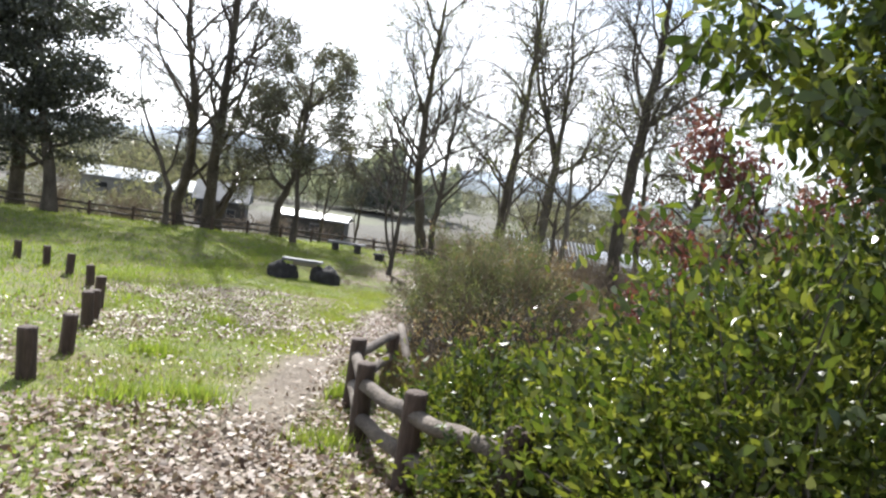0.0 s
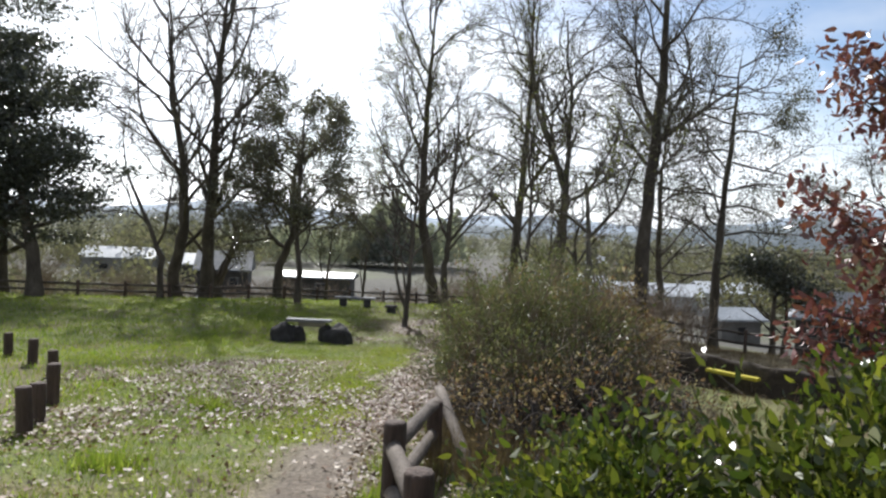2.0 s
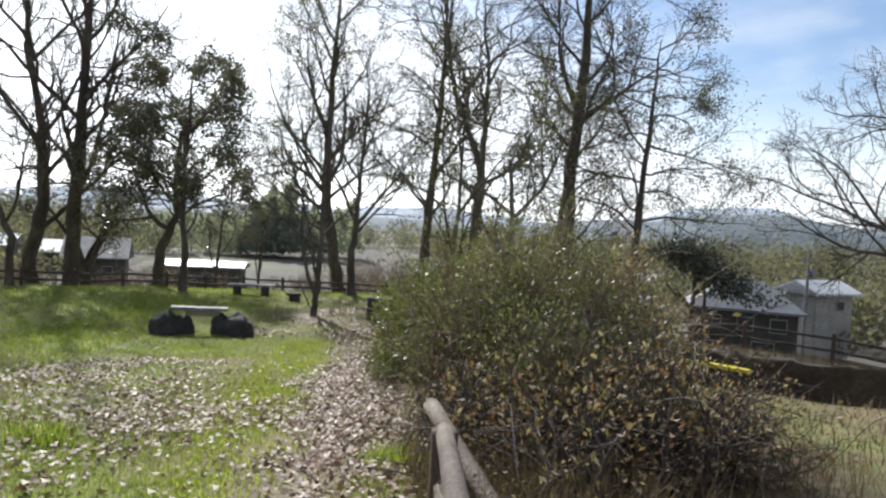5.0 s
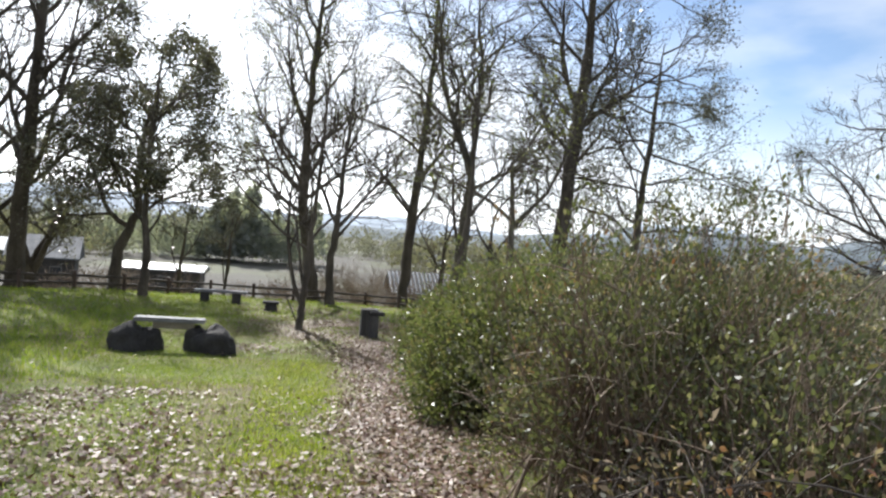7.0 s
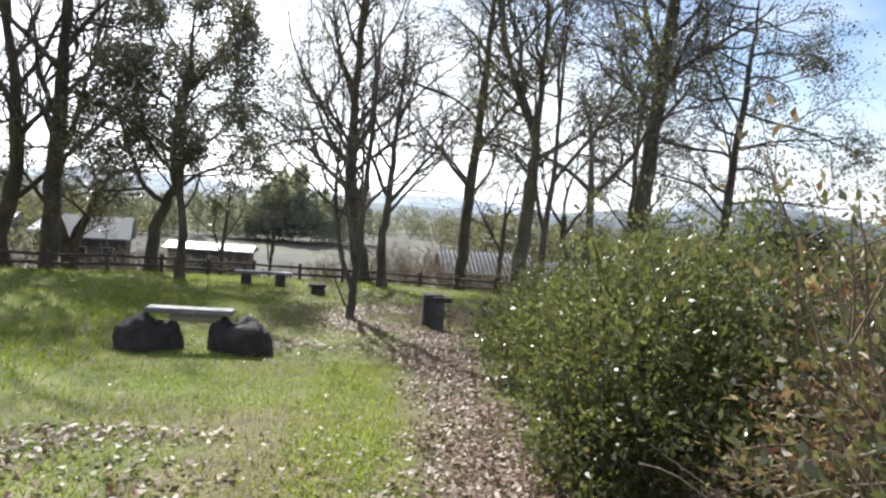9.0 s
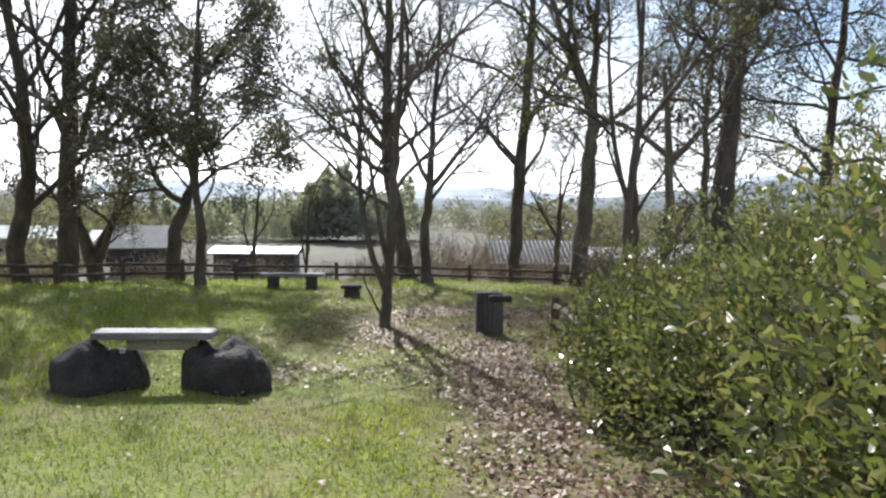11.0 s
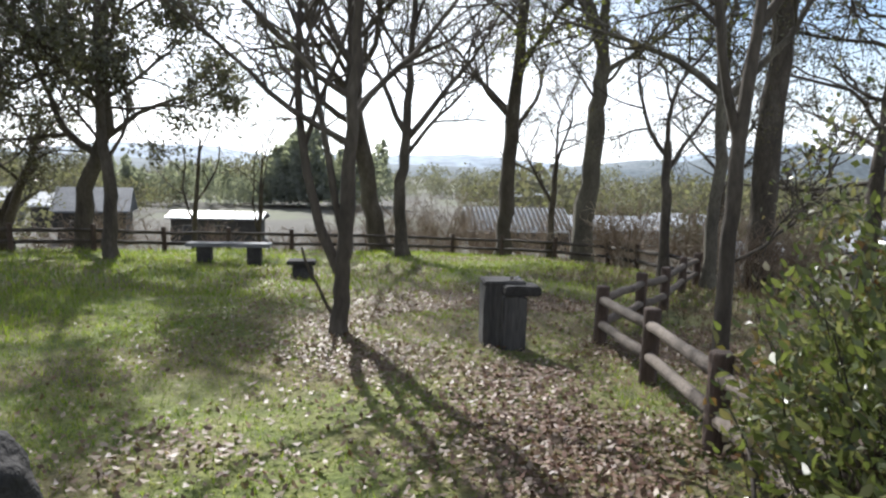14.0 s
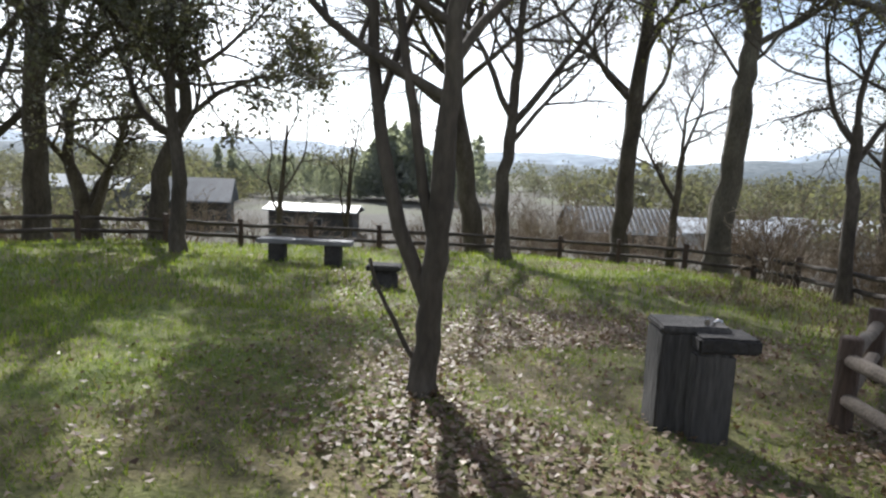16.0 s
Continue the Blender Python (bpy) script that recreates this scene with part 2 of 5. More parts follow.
# ---- mesh helpers ----
def mesh_of(name, verts, faces, material, smooth=False):
    """A mesh from an array of places and an array of faces with equal corner counts (or a list of such arrays)."""
    sets = faces if isinstance(faces, list) else [faces]
    sets = [np.asarray(f, int) for f in sets if len(f)]
    me = bpy.data.meshes.new(name)
    verts = np.asarray(verts, float)
    loops = np.concatenate([f.ravel() for f in sets])
    totals = np.concatenate([np.full(len(f), f.shape[1]) for f in sets])
    starts = np.concatenate([[0], np.cumsum(totals)[:-1]])
    me.vertices.add(len(verts))
    me.vertices.foreach_set("co", verts.ravel())
    me.loops.add(len(loops))
    me.loops.foreach_set("vertex_index", loops.astype(np.int32))
    me.polygons.add(len(totals))
    me.polygons.foreach_set("loop_start", starts.astype(np.int32))
    me.polygons.foreach_set("loop_total", totals.astype(np.int32))
    if smooth:
        me.polygons.foreach_set("use_smooth", np.ones(len(totals), bool))
    me.update(calc_edges=True)
    me.validate()
    me.materials.append(material)
    return me


def piece(name, me, parent=None, label=""):
    ob = new(name, me)
    ob.parent = parent
    return tagged(ob, label)


def part(name, bm, material, parent, label="", smooth=False):
    me = bpy.data.meshes.new(name)
    bm.normal_update()
    bm.to_mesh(me)
    bm.free()
    me.materials.append(material)
    if smooth:
        me.polygons.foreach_set("use_smooth", np.ones(len(me.polygons), bool))
    return piece(name, me, parent, label)


def thing(name, at, label, category, group="", turn=0.0):
    ob = new(name)
    ob.empty_display_size = 0.2
    ob.matrix_world = pose(*at, 0, 0, turn)
    return tagged(ob, label, category, group)


def box_bm(sx, sy, sz, at=(0, 0, 0), bevel=0.01, rough=0.0, seed=0):
    bm = bmesh.new()
    bmesh.ops.create_cube(bm, size=1.0, matrix=Matrix.Translation(at) @ Matrix.Diagonal((sx, sy, sz, 1)))
    if bevel:
        bmesh.ops.bevel(bm, geom=list(bm.edges), offset=bevel, segments=2, affect="EDGES")
    if rough:
        bmesh.ops.subdivide_edges(bm, edges=list(bm.edges), cuts=2, use_grid_fill=True)
        for v in bm.verts:
            v.co += noise.noise_vector(v.co * 6 + Vector((seed, seed, 0))) * rough
    return bm


class Tubes:
    """Collects tapered tubes along lines of places with radii; builds them all at once, as quads."""

    def __init__(self):
        self.sets = {}

    def add(self, pts, rad, sides, cap=True):
        pts, rad = np.asarray(pts, float), np.asarray(rad, float)
        if rad.ndim == 1:
            rad = np.repeat(rad[:, None], sides, 1)
        self.sets.setdefault((len(pts), sides), []).append((pts, rad))

    def mesh(self, name, material):
        V, F, base = [], [], 0
        for (k, sides), made in self.sets.items():
            p = np.stack([m[0] for m in made])
            r = np.stack([m[1] for m in made])
            n = len(p)
            d = np.gradient(p, axis=1)
            d /= np.linalg.norm(d, axis=2, keepdims=True) + 1e-9
            ref = np.where(np.abs(d[:, :1, :1]) < 0.8, np.array([1.0, 0, 0]), np.array([0, 1.0, 0]))
            side = np.cross(d, np.broadcast_to(ref, d.shape))
            side /= np.linalg.norm(side, axis=2, keepdims=True) + 1e-9
            other = np.cross(d, side)
            a = np.linspace(0, 2 * np.pi, sides, endpoint=False)
            ring = p[:, :, None, :] + r[..., None] * (np.cos(a)[:, None] * side[:, :, None, :] + np.sin(a)[:, None] * other[:, :, None, :])
            V.append(ring.reshape(-1, 3))
            i = np.arange(sides)
            j = (i + 1) % sides
            row = (np.arange(n)[:, None] * k + np.arange(k - 1)[None, :]).reshape(-1, 1) * sides + base
            F.append(np.stack([row + i, row + j, row + sides + j, row + sides + i], -1).reshape(-1, 4))
            base += n * k * sides
        return mesh_of(name, np.concatenate(V), np.concatenate(F), material, True)


def leaf_quads(at, along, size, width=0.45, fold=0.18, gen=None):
    """Folded leaf blades as quads: places, directions and lengths in; verts and faces out."""
    gen = gen or rng
    k = len(at)
    d = along / (np.linalg.norm(along, axis=1)[:, None] + 1e-9)
    r = gen.normal(size=(k, 3))
    s = np.cross(d, r)
    s /= np.linalg.norm(s, axis=1)[:, None] + 1e-9
    up = np.cross(s, d)
    L = np.broadcast_to(np.asarray(size, float), (k,))[:, None]
    v = np.stack([at, at + d * L * 0.5 + s * L * width + up * L * fold, at + d * L, at + d * L * 0.5 - s * L * width + up * L * fold], 1)
    return v.reshape(-1, 3), np.arange(4 * k).reshape(-1, 4)


def leaf_ovals(at, along, size, width=0.34, fold=0.12, gen=None):
    """Pointed oval leaf blades with six corners."""
    gen = gen or rng
    k = len(at)
    d = along / (np.linalg.norm(along, axis=1)[:, None] + 1e-9)
    s = np.cross(d, gen.normal(size=(k, 3)))
    s /= np.linalg.norm(s, axis=1)[:, None] + 1e-9
    up = np.cross(s, d)
    L = np.broadcast_to(np.asarray(size, float), (k,))[:, None]
    droop = gen.uniform(0.0, 0.25, (k, 1)) * L
    w1, w2 = L * width, L * width * 0.8
    a, b, tip = at + d * L * 0.33, at + d * L * 0.7 - up * droop * 0.3, at + d * L - up * droop
    v = np.stack([at, a + s * w1 + up * L * fold, b + s * w2 + up * L * fold, tip, b - s * w2 + up * L * fold, a - s * w1 + up * L * fold], 1)
    return v.reshape(-1, 3), np.arange(6 * k).reshape(-1, 6)


# ---- the lie of the land ----
TILT, LEAN = math.sin(radians(4)), math.sin(radians(1))
PARK = np.array([(-34, -14), (-34, 22), (-22, 26.6), (-16.4, 29.0), (-12.6, 31.4), (-9.6, 33.7), (-7.1, 35.5), (-4.05, 36.6), (1.16, 38.4), (4.09, 36.3), (5.4, 34.6),
                 (5.43, 32.1), (5.2, 29.5), (5.5, 26), (6.5, 20), (9, 10), (12, -14)])


def outside(x, y):
    """How far a place lies outside the park's edge (0 within)."""
    x, y = np.asarray(x, float), np.asarray(y, float)
    inside = np.zeros(x.shape, bool)
    best = np.full(x.shape, 1e9)
    for (ax, ay), (bx, by) in zip(PARK, np.roll(PARK, -1, 0)):
        cross = (ay > y) != (by > y)
        inside ^= cross & (x < (bx - ax) * (y - ay) / (by - ay + 1e-12) + ax)
        t = np.clip(((x - ax) * (bx - ax) + (y - ay) * (by - ay)) / ((bx - ax) ** 2 + (by - ay) ** 2), 0, 1)
        best = np.minimum(best, np.hypot(x - ax - t * (bx - ax), y - ay - t * (by - ay)))
    return np.where(inside, 0, best)


def smooth01(v):
    v = np.clip(v, 0, 1)
    return v * v * (3 - 2 * v)


def ground(x, y):
    x, y = np.asarray(x, float), np.asarray(y, float)
    yy = np.clip(y, -8, 44)
    base = np.interp(yy, [-8, 0, 4, 6.5, 10, 14, 17, 19.5, 24, 36, 44], [0.45, 0.2, -0.15, -0.3, -0.5, -0.62, -0.71, -0.74, -0.59, -0.45, -0.6]) - yy * TILT - np.clip(x, -40, 30) * LEAN
    base = base + 0.035 * np.sin(x * 1.3 + 0.4 * y) * np.sin(y * 0.9 - 0.3 * x) + 0.02 * np.sin(x * 3.1 + 1) * np.sin(y * 2.7)
    o = outside(x, y)
    s = smooth01(o / 45)
    valley = -9.0 - 0.0 * x + 0.3 * np.sin(x * 0.05) * np.sin(y * 0.04)
    east = smooth01((x - 6) / 8) * smooth01((34 - y) / 10)
    slope = base - 0.13 * np.minimum(o, 6) * (1 - east)
    return slope * (1 - s) + valley * s


def gz(x, y):
    return float(ground(np.array([x]), np.array([y]))[0])


def near_line(x, y, line):
    best = np.full(np.shape(x), 1e9)
    for (ax, ay), (bx, by) in zip(line, line[1:]):
        t = np.clip(((x - ax) * (bx - ax) + (y - ay) * (by - ay)) / ((bx - ax) ** 2 + (by - ay) ** 2), 0, 1)
        best = np.minimum(best, np.hypot(x - ax - t * (bx - ax), y - ay - t * (by - ay)))
    return best


TRACK = [(-0.7, -8), (-1.1, 0), (-1.35, 3.5), (-1.6, 6.0), (-1.65, 8.5), (-1.45, 10.5)]
LITTER = [(-1.2, -2), (-1.2, 4), (-1.15, 9), (-1.0, 12), (-0.75, 16), (-0.55, 19.5), (-0.3, 22)]
BUSHLINE = [(2.2, 1), (1.8, 5), (1.5, 9), (1.4, 12), (1.6, 17), (2.0, 19.5)]


def spread(a, b, dense, step, grow):
    c = list(np.arange(a, b + 1e-6, dense))
    while c[-1] < 4000:
        step *= grow
        c.append(c[-1] + step)
    step = dense
    while c[0] > -4000:
        step *= grow
        c.insert(0, c[0] - step)
    return np.array(c)


gx, gy = spread(-12, 8, 0.2, 0.2, 1.12), spread(-4, 40, 0.2, 0.2, 1.12)
X, Y = np.meshgrid(gx, gy)
Z = ground(X, Y)
idx = np.arange(X.size).reshape(X.shape)
gfaces = np.stack([idx[:-1, :-1], idx[:-1, 1:], idx[1:, 1:], idx[1:, :-1]], -1).reshape(-1, 4)
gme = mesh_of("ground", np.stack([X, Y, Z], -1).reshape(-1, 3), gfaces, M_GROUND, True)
out_d = outside(X, Y)
wob = 0.25 * np.sin(X * 2.1 + Y) + 0.2 * np.sin(Y * 1.7 - X * 0.8)
fields = {
    "earth": 0.9 * smooth01(1 - (near_line(X, Y, TRACK) - 0.22 - 0.1 * wob) / 0.25) * smooth01((11 - Y) / 2.5),
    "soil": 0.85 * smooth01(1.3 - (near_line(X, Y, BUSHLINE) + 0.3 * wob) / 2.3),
    "dry": np.maximum(0.4 * smooth01((X + 3.5) / 2.5) * smooth01((Y - 20) / 3) * smooth01((33 - Y) / 4), np.maximum(0.85 * smooth01((X - 3.5) / 3) * smooth01((34 - Y) / 6), 0.5 * smooth01(1 - (near_line(X, Y, LITTER) - 0.5 - wob) / 0.8))),
    "valley": smooth01((out_d - 3) / 14),
}
for key, values in fields.items():
    a = gme.attributes.new(key, "FLOAT", "POINT")
    a.data.foreach_set("value", values.ravel().astype(np.float32))
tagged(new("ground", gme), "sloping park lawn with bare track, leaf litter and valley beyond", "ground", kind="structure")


# ---- trees ----
def wander(start, way, length, steps, bend, rise, gen):
    """A line of places that wanders from start; rise pulls it upwards."""
    pts = [np.array(start, float)]
    d = np.array(way, float)
    d /= np.linalg.norm(d)
    for _ in range(steps):
        d = d + gen.normal(size=3) * bend + np.array([0, 0, rise])
        d /= np.linalg.norm(d)
        pts.append(pts[-1] + d * length / steps)
    return np.array(pts)


def side_way(d, angle, around):
    d = d / np.linalg.norm(d)
    ref = np.array([0, 0, 1.0]) if abs(d[2]) < 0.9 else np.array([1.0, 0, 0])
    u = np.cross(d, ref)
    u /= np.linalg.norm(u)
    w = np.cross(d, u)
    return d * math.cos(angle) + (u * math.cos(around) + w * math.sin(around)) * math.sin(angle)


def branches(tubes, pts, rad, depth, gen, tips, spec):
    """Side shoots along a limb, then their own, down to twigs."""
    length = np.linalg.norm(np.diff(pts, axis=0), axis=1).sum()
    count = spec["shoots"][depth]
    for i in range(count):
        f = 0.22 + 0.78 * (i + gen.uniform(0, 0.9)) / count
        k = f * (len(pts) - 1)
        a = min(int(k), len(pts) - 2)
        p = pts[a] + (pts[a + 1] - pts[a]) * (k - a)
        r = np.interp(k, np.arange(len(rad)), rad)
        way = side_way(pts[a + 1] - pts[a], gen.uniform(0.45, 1.05), gen.uniform(0, 2 * math.pi))
        ln = length * gen.uniform(0.34, 0.68) * (1.15 - 0.5 * f)
        steps = 5 if depth == 0 else 3 if depth == 1 else 2
        q = wander(p, way, ln, steps, spec["bend"], spec["rise"], gen)
        r0 = max(min(r * 0.66, 0.009 + ln * 0.022), 0.0075)
        rr = np.linspace(r0, max(r0 * 0.38, 0.005), len(q))
        tubes.add(q, rr, 5 if depth == 0 else 4 if depth == 1 else 3, False)
        if depth + 1 < len(spec["shoots"]):
            branches(tubes, q, rr, depth + 1, gen, tips, spec)
        else:
            tips.append(q[1:])
    tips.append(pts[-2:])


def tree(at, trunk, radii, limbs, seed, label, bark, leaf=M_BUD, leaves=2200, leaf_size=0.05, shoots=(7, 7, 6), bend=0.2, rise=0.035, sides=9, leaf_spread=0.12, group="", name="tree"):
    """A tree: trunk as (dx, dy, height) knots from its base; limbs as (height part, way, length, radius)."""
    gen = np.random.default_rng(seed)
    x, y = at
    root = thing(name, (x, y, gz(x, y) - 0.06), label, "tree", group)
    knots = np.array(trunk, float)
    dense = np.linspace(0, len(knots) - 1, 4 * (len(knots) - 1) + 1)
    pts = np.stack([np.interp(dense, np.arange(len(knots)), knots[:, i]) for i in range(3)], 1)
    pts[1:-1] += gen.normal(size=(len(pts) - 2, 3)) * np.array([0.03, 0.03, 0]) * min(1, radii[0] * 4)
    rr = np.interp(dense, np.arange(len(knots)), radii)
    rr[0] *= 1.35
    t = Tubes()
    lumps = rr[:, None] * (1 + 0.08 * gen.normal(size=(len(pts), sides)))
    t.add(pts, lumps, sides)
    piece("trunk", t.mesh("trunk", bark), root)
    tips = []
    spec = {"shoots": shoots, "bend": bend, "rise": rise}
    for f, way, ln, r0 in limbs:
        lt = Tubes()
        k = f * (len(pts) - 1)
        a = min(int(k), len(pts) - 2)
        p = pts[a] + (pts[a + 1] - pts[a]) * (k - a)
        q = wander(p, way, ln, 8, bend * 0.75, rise, gen)
        lr = np.linspace(r0, max(0.012, r0 * 0.22), len(q))
        lt.add(q, lr, 7, False)
        if ln > 1.0:
            branches(lt, q, lr, 0, gen, tips, spec)
        piece("limb", lt.mesh("limb", bark), root)
    if leaves and tips:
        every = np.concatenate(tips)
        leaves = min(leaves, 6 * len(every))
        c = every[gen.integers(0, len(every), leaves)] + gen.normal(size=(leaves, 3)) * leaf_spread
        v, f4 = leaf_quads(c, gen.normal(size=(leaves, 3)) + np.array([0, 0, -0.35]), leaf_size * gen.uniform(0.6, 1.4, leaves), 0.42, 0.15, gen)
        piece("foliage", mesh_of("foliage", v, f4, leaf), root)
    return root


def spray(n, seed, low=0.35, high=1.0, ln=(4.0, 7.0), r=0.09, lift=(0.5, 1.4), reach=1.0):
    """n limbs set round a trunk."""
    gen = np.random.default_rng(seed)
    made = []
    for i in range(n):
        a = 2.4 * i + gen.uniform(-0.5, 0.5)
        f = low + (high - low) * (i + 0.5) / n
        made.append((f, (reach * math.cos(a), reach * math.sin(a), gen.uniform(*lift)), gen.uniform(*ln) * (1.35 - 0.45 * f), r * (1.15 - 0.5 * f)))
    return made


BARE = "bare deciduous tree with dark trunk and fine twigs"
# along the far edge, west to east
tree((-13.2, 30.6), [(0, 0, 0), (0.05, 0, 1.8), (-0.6, 0, 3.4), (-1.5, 0, 5.4)], [0.14, 0.12, 0.09, 0.05],
     [(0.45, (0.8, 0, 1.5), 4.5, 0.07), (0.62, (-1, 0.2, 1.0), 3.6, 0.06), (1.0, (-0.5, 0, 1.2), 3.2, 0.045)], 3, "slim bare tree leaning beside the log fence", M_BARK)
tree((-15.1, 37.2), [(0, 0, 0), (-0.3, 0, 2.0), (0.3, 0, 4.5), (0.1, 0, 8.0), (-0.6, 0, 12.0), (-0.9, 0, 16.0)], [0.36, 0.3, 0.26, 0.18, 0.11, 0.04], spray(13, 4, 0.27, 1.0, (4.6, 7.6), 0.12, (0.7, 1.8)), 4, BARE, M_BARK)
tree((-13.5, 37.1), [(0, 0, 0), (0, 0, 3.0), (0.15, 0, 6.0), (0.3, 0, 10.0), (0.5, 0, 14.0), (0.9, 0, 18.5)], [0.38, 0.31, 0.27, 0.2, 0.12, 0.04], spray(15, 5, 0.3, 1.0, (4.6, 7.8), 0.13, (0.7, 1.8)), 5, BARE, M_BARK)
tree((-14.2, 41.3), [(0, 0, 0), (-0.3, 0, 1.6), (-0.9, 0, 3.4), (-0.8, 0, 5.5)], [0.4, 0.32, 0.2, 0.1],
     [(0.3, (0.9, 0, 0.9), 4.5, 0.2), (0.35, (0.3, 0.3, 1.4), 4.5, 0.18), (0.66, (-0.5, 0, 1.2), 3.5, 0.12), (0.9, (0.4, 0, 1.3), 3.0, 0.08)], 6,
     "gnarled evergreen oak with several crooked stems", M_BARK, M_LEAF_OAK, 7500, 0.09, leaf_spread=0.16)
tree((-9.2, 35.2), [(0, 0, 0), (0.05, 0, 1.8), (0.75, 0, 3.4), (0.6, 0, 5.0), (0.9, 0, 7.6)], [0.24, 0.2, 0.16, 0.11, 0.04],
     spray(10, 7, 0.42, 1.0, (2.6, 4.6), 0.09, (0.2, 1.2)) + [(0.4, (-1.3, 0, 0.5), 4.2, 0.12)], 7, "leafy evergreen oak with crooked dark trunk", M_BARK, M_LEAF_OAK, 17000, 0.095, leaf_spread=0.13)
tree((-7.5, 32.5), [(0, 0, 0), (0, 0, 1.5), (-0.15, 0, 3.2), (-0.1, 0, 6.4), (0.1, 0, 9.2)], [0.16, 0.14, 0.11, 0.08, 0.03],
     spray(13, 8, 0.34, 1.0, (2.0, 3.4), 0.05, (0.3, 1.2)), 8, "slender evergreen oak with small grey-green leaves", M_BARK, M_LEAF_OAK, 14500, 0.095, leaf_spread=0.13)
tree((-7.7, 40.4), [(0, 0, 0), (0.1, 0, 2.0), (0.3, 0, 4.5)], [0.11, 0.09, 0.04], [(0.4, (-0.8, 0, 1.4), 3.4, 0.05), (0.5, (0.7, 0, 1.6), 3.2, 0.05), (0.9, (0.2, 0, 1), 2.4, 0.03)],
     9, "small bare sapling on the slope below the fence", M_BARK, shoots=(4, 4))
tree((-5.6, 41.0), [(0, 0, 0), (0.1, 0, 2.0), (0.2, 0, 4.0)], [0.09, 0.07, 0.03], [(0.3, (-0.4, 0, 1.6), 3.4, 0.045), (0.4, (0.5, 0, 1.6), 3.2, 0.045), (0.9, (0.2, 0, 1), 2.2, 0.03)],
     10, "small bare sapling on the slope below the fence", M_BARK, shoots=(4, 4))
tree((-1.15, 39.4), [(0, 0, 0), (-0.35, 0, 2.0), (-0.8, 0, 4.4), (-1.0, 0, 6.4), (-0.9, 0, 11.5), (-0.6, 0, 18.0)], [0.36, 0.31, 0.27, 0.22, 0.14, 0.04],
     [(0.42, (-1.6, 0, 0.75), 6.0, 0.12), (0.52, (-1.2, 0.3, 0.8), 5.0, 0.1), (0.55, (1.0, 0, 1.3), 6.0, 0.12)] + spray(17, 11, 0.46, 1.0, (3.8, 6.8), 0.11, (0.6, 1.6)), 11,
     "tall bare tree with leaning trunk and yellow-green buds", M_BARK, M_LEAF_YOUNG, 10000, 0.075, leaf_spread=0.22)
tree((-0.61, 35.6), [(0, 0, 0), (-0.12, 0, 1.8), (0.05, 0, 3.4), (0.15, 0, 5.5), (0.35, 0, 10.0)], [0.2, 0.165, 0.14, 0.1, 0.035],
     [(0.5, (1.0, 0, 1.5), 4.8, 0.1), (0.52, (-0.8, 0, 1.5), 4.6, 0.09), (0.42, (1.2, 0.2, 1.0), 4.2, 0.07), (0.75, (-0.5, 0.3, 1.5), 3.8, 0.06), (0.8, (0.7, 0, 1.5), 3.8, 0.06), (0.65, (-1.2, -0.2, 0.9), 3.6, 0.05), (0.95, (0.2, 0.2, 1.5), 3.4, 0.04)], 12, BARE, M_BARK)
tree((3.1, 39.4), [(0, 0, 0), (0.12, 0, 2.5), (0.25, 0, 5.0), (0.5, 0, 9.0), (0.7, 0, 13.0), (0.6, 0, 18.0)], [0.3, 0.26, 0.23, 0.16, 0.1, 0.04],
     [(0.4, (-1.1, 0, 1.2), 5.0, 0.1), (0.5, (1.0, 0, 1.4), 4.5, 0.09)] + spray(14, 13, 0.34, 1.0, (3.2, 5.6), 0.09, (0.8, 1.8)), 13,
     "tall bare tree with straight dark trunk and young buds", M_BARK, M_LEAF_YOUNG, 5000, 0.075, leaf_spread=0.2)
tree((5.7, 42.2), [(0, 0, 0), (0, 0, 2.4), (0.1, 0, 4.6)], [0.17, 0.14, 0.1],
     [(0.62, (-0.9, 0, 1.1), 3.6, 0.08), (0.85, (0.6, 0, 1.5), 4.0, 0.08), (0.98, (-0.2, 0, 1.5), 3.6, 0.07)], 14, BARE, M_BARK)
tree((5.2, 36.9), [(0, 0, 0), (0.12, 0, 2.6), (0.28, 0, 5.0), (0.4, 0, 6.5)], [0.36, 0.3, 0.26, 0.22],
     [(0.97, (-0.75, 0, 1.7), 9.5, 0.16), (1.0, (0.75, 0.1, 1.6), 9.5, 0.17), (0.98, (0.1, 0.5, 1.8), 9.0, 0.13), (0.97, (-1.1, -0.3, 1.1), 6.5, 0.1), (0.9, (1.4, 0.2, 0.7), 5.5, 0.1), (0.8, (1.0, -0.4, 0.5), 4.0, 0.06), (0.7, (-1.2, 0.2, 0.6), 3.6, 0.05)], 15,
     "tall tree forked into two big limbs", M_BARK_PALE, M_LEAF_YOUNG, 4000, 0.075, shoots=(10, 6, 5), leaf_spread=0.22)
tree((8.5, 32.6), [(0, 0, 0), (0.05, 0, 4.0), (0.3, 0, 8.0), (0.55, 0, 12.0), (0.6, 0, 19.0)], [0.34, 0.3, 0.26, 0.2, 0.05],
     [(0.55, (1.3, 0, 0.9), 6.5, 0.13), (0.6, (-1.0, 0.2, 1.1), 5.5, 0.1)] + spray(13, 16, 0.42, 1.0, (3.6, 6.2), 0.1, (0.4, 1.5)), 16,
     "tall straight dark tree with sparse grey foliage", M_BARK, M_LEAF_OAK, 6000, 0.075, leaf_spread=0.18)
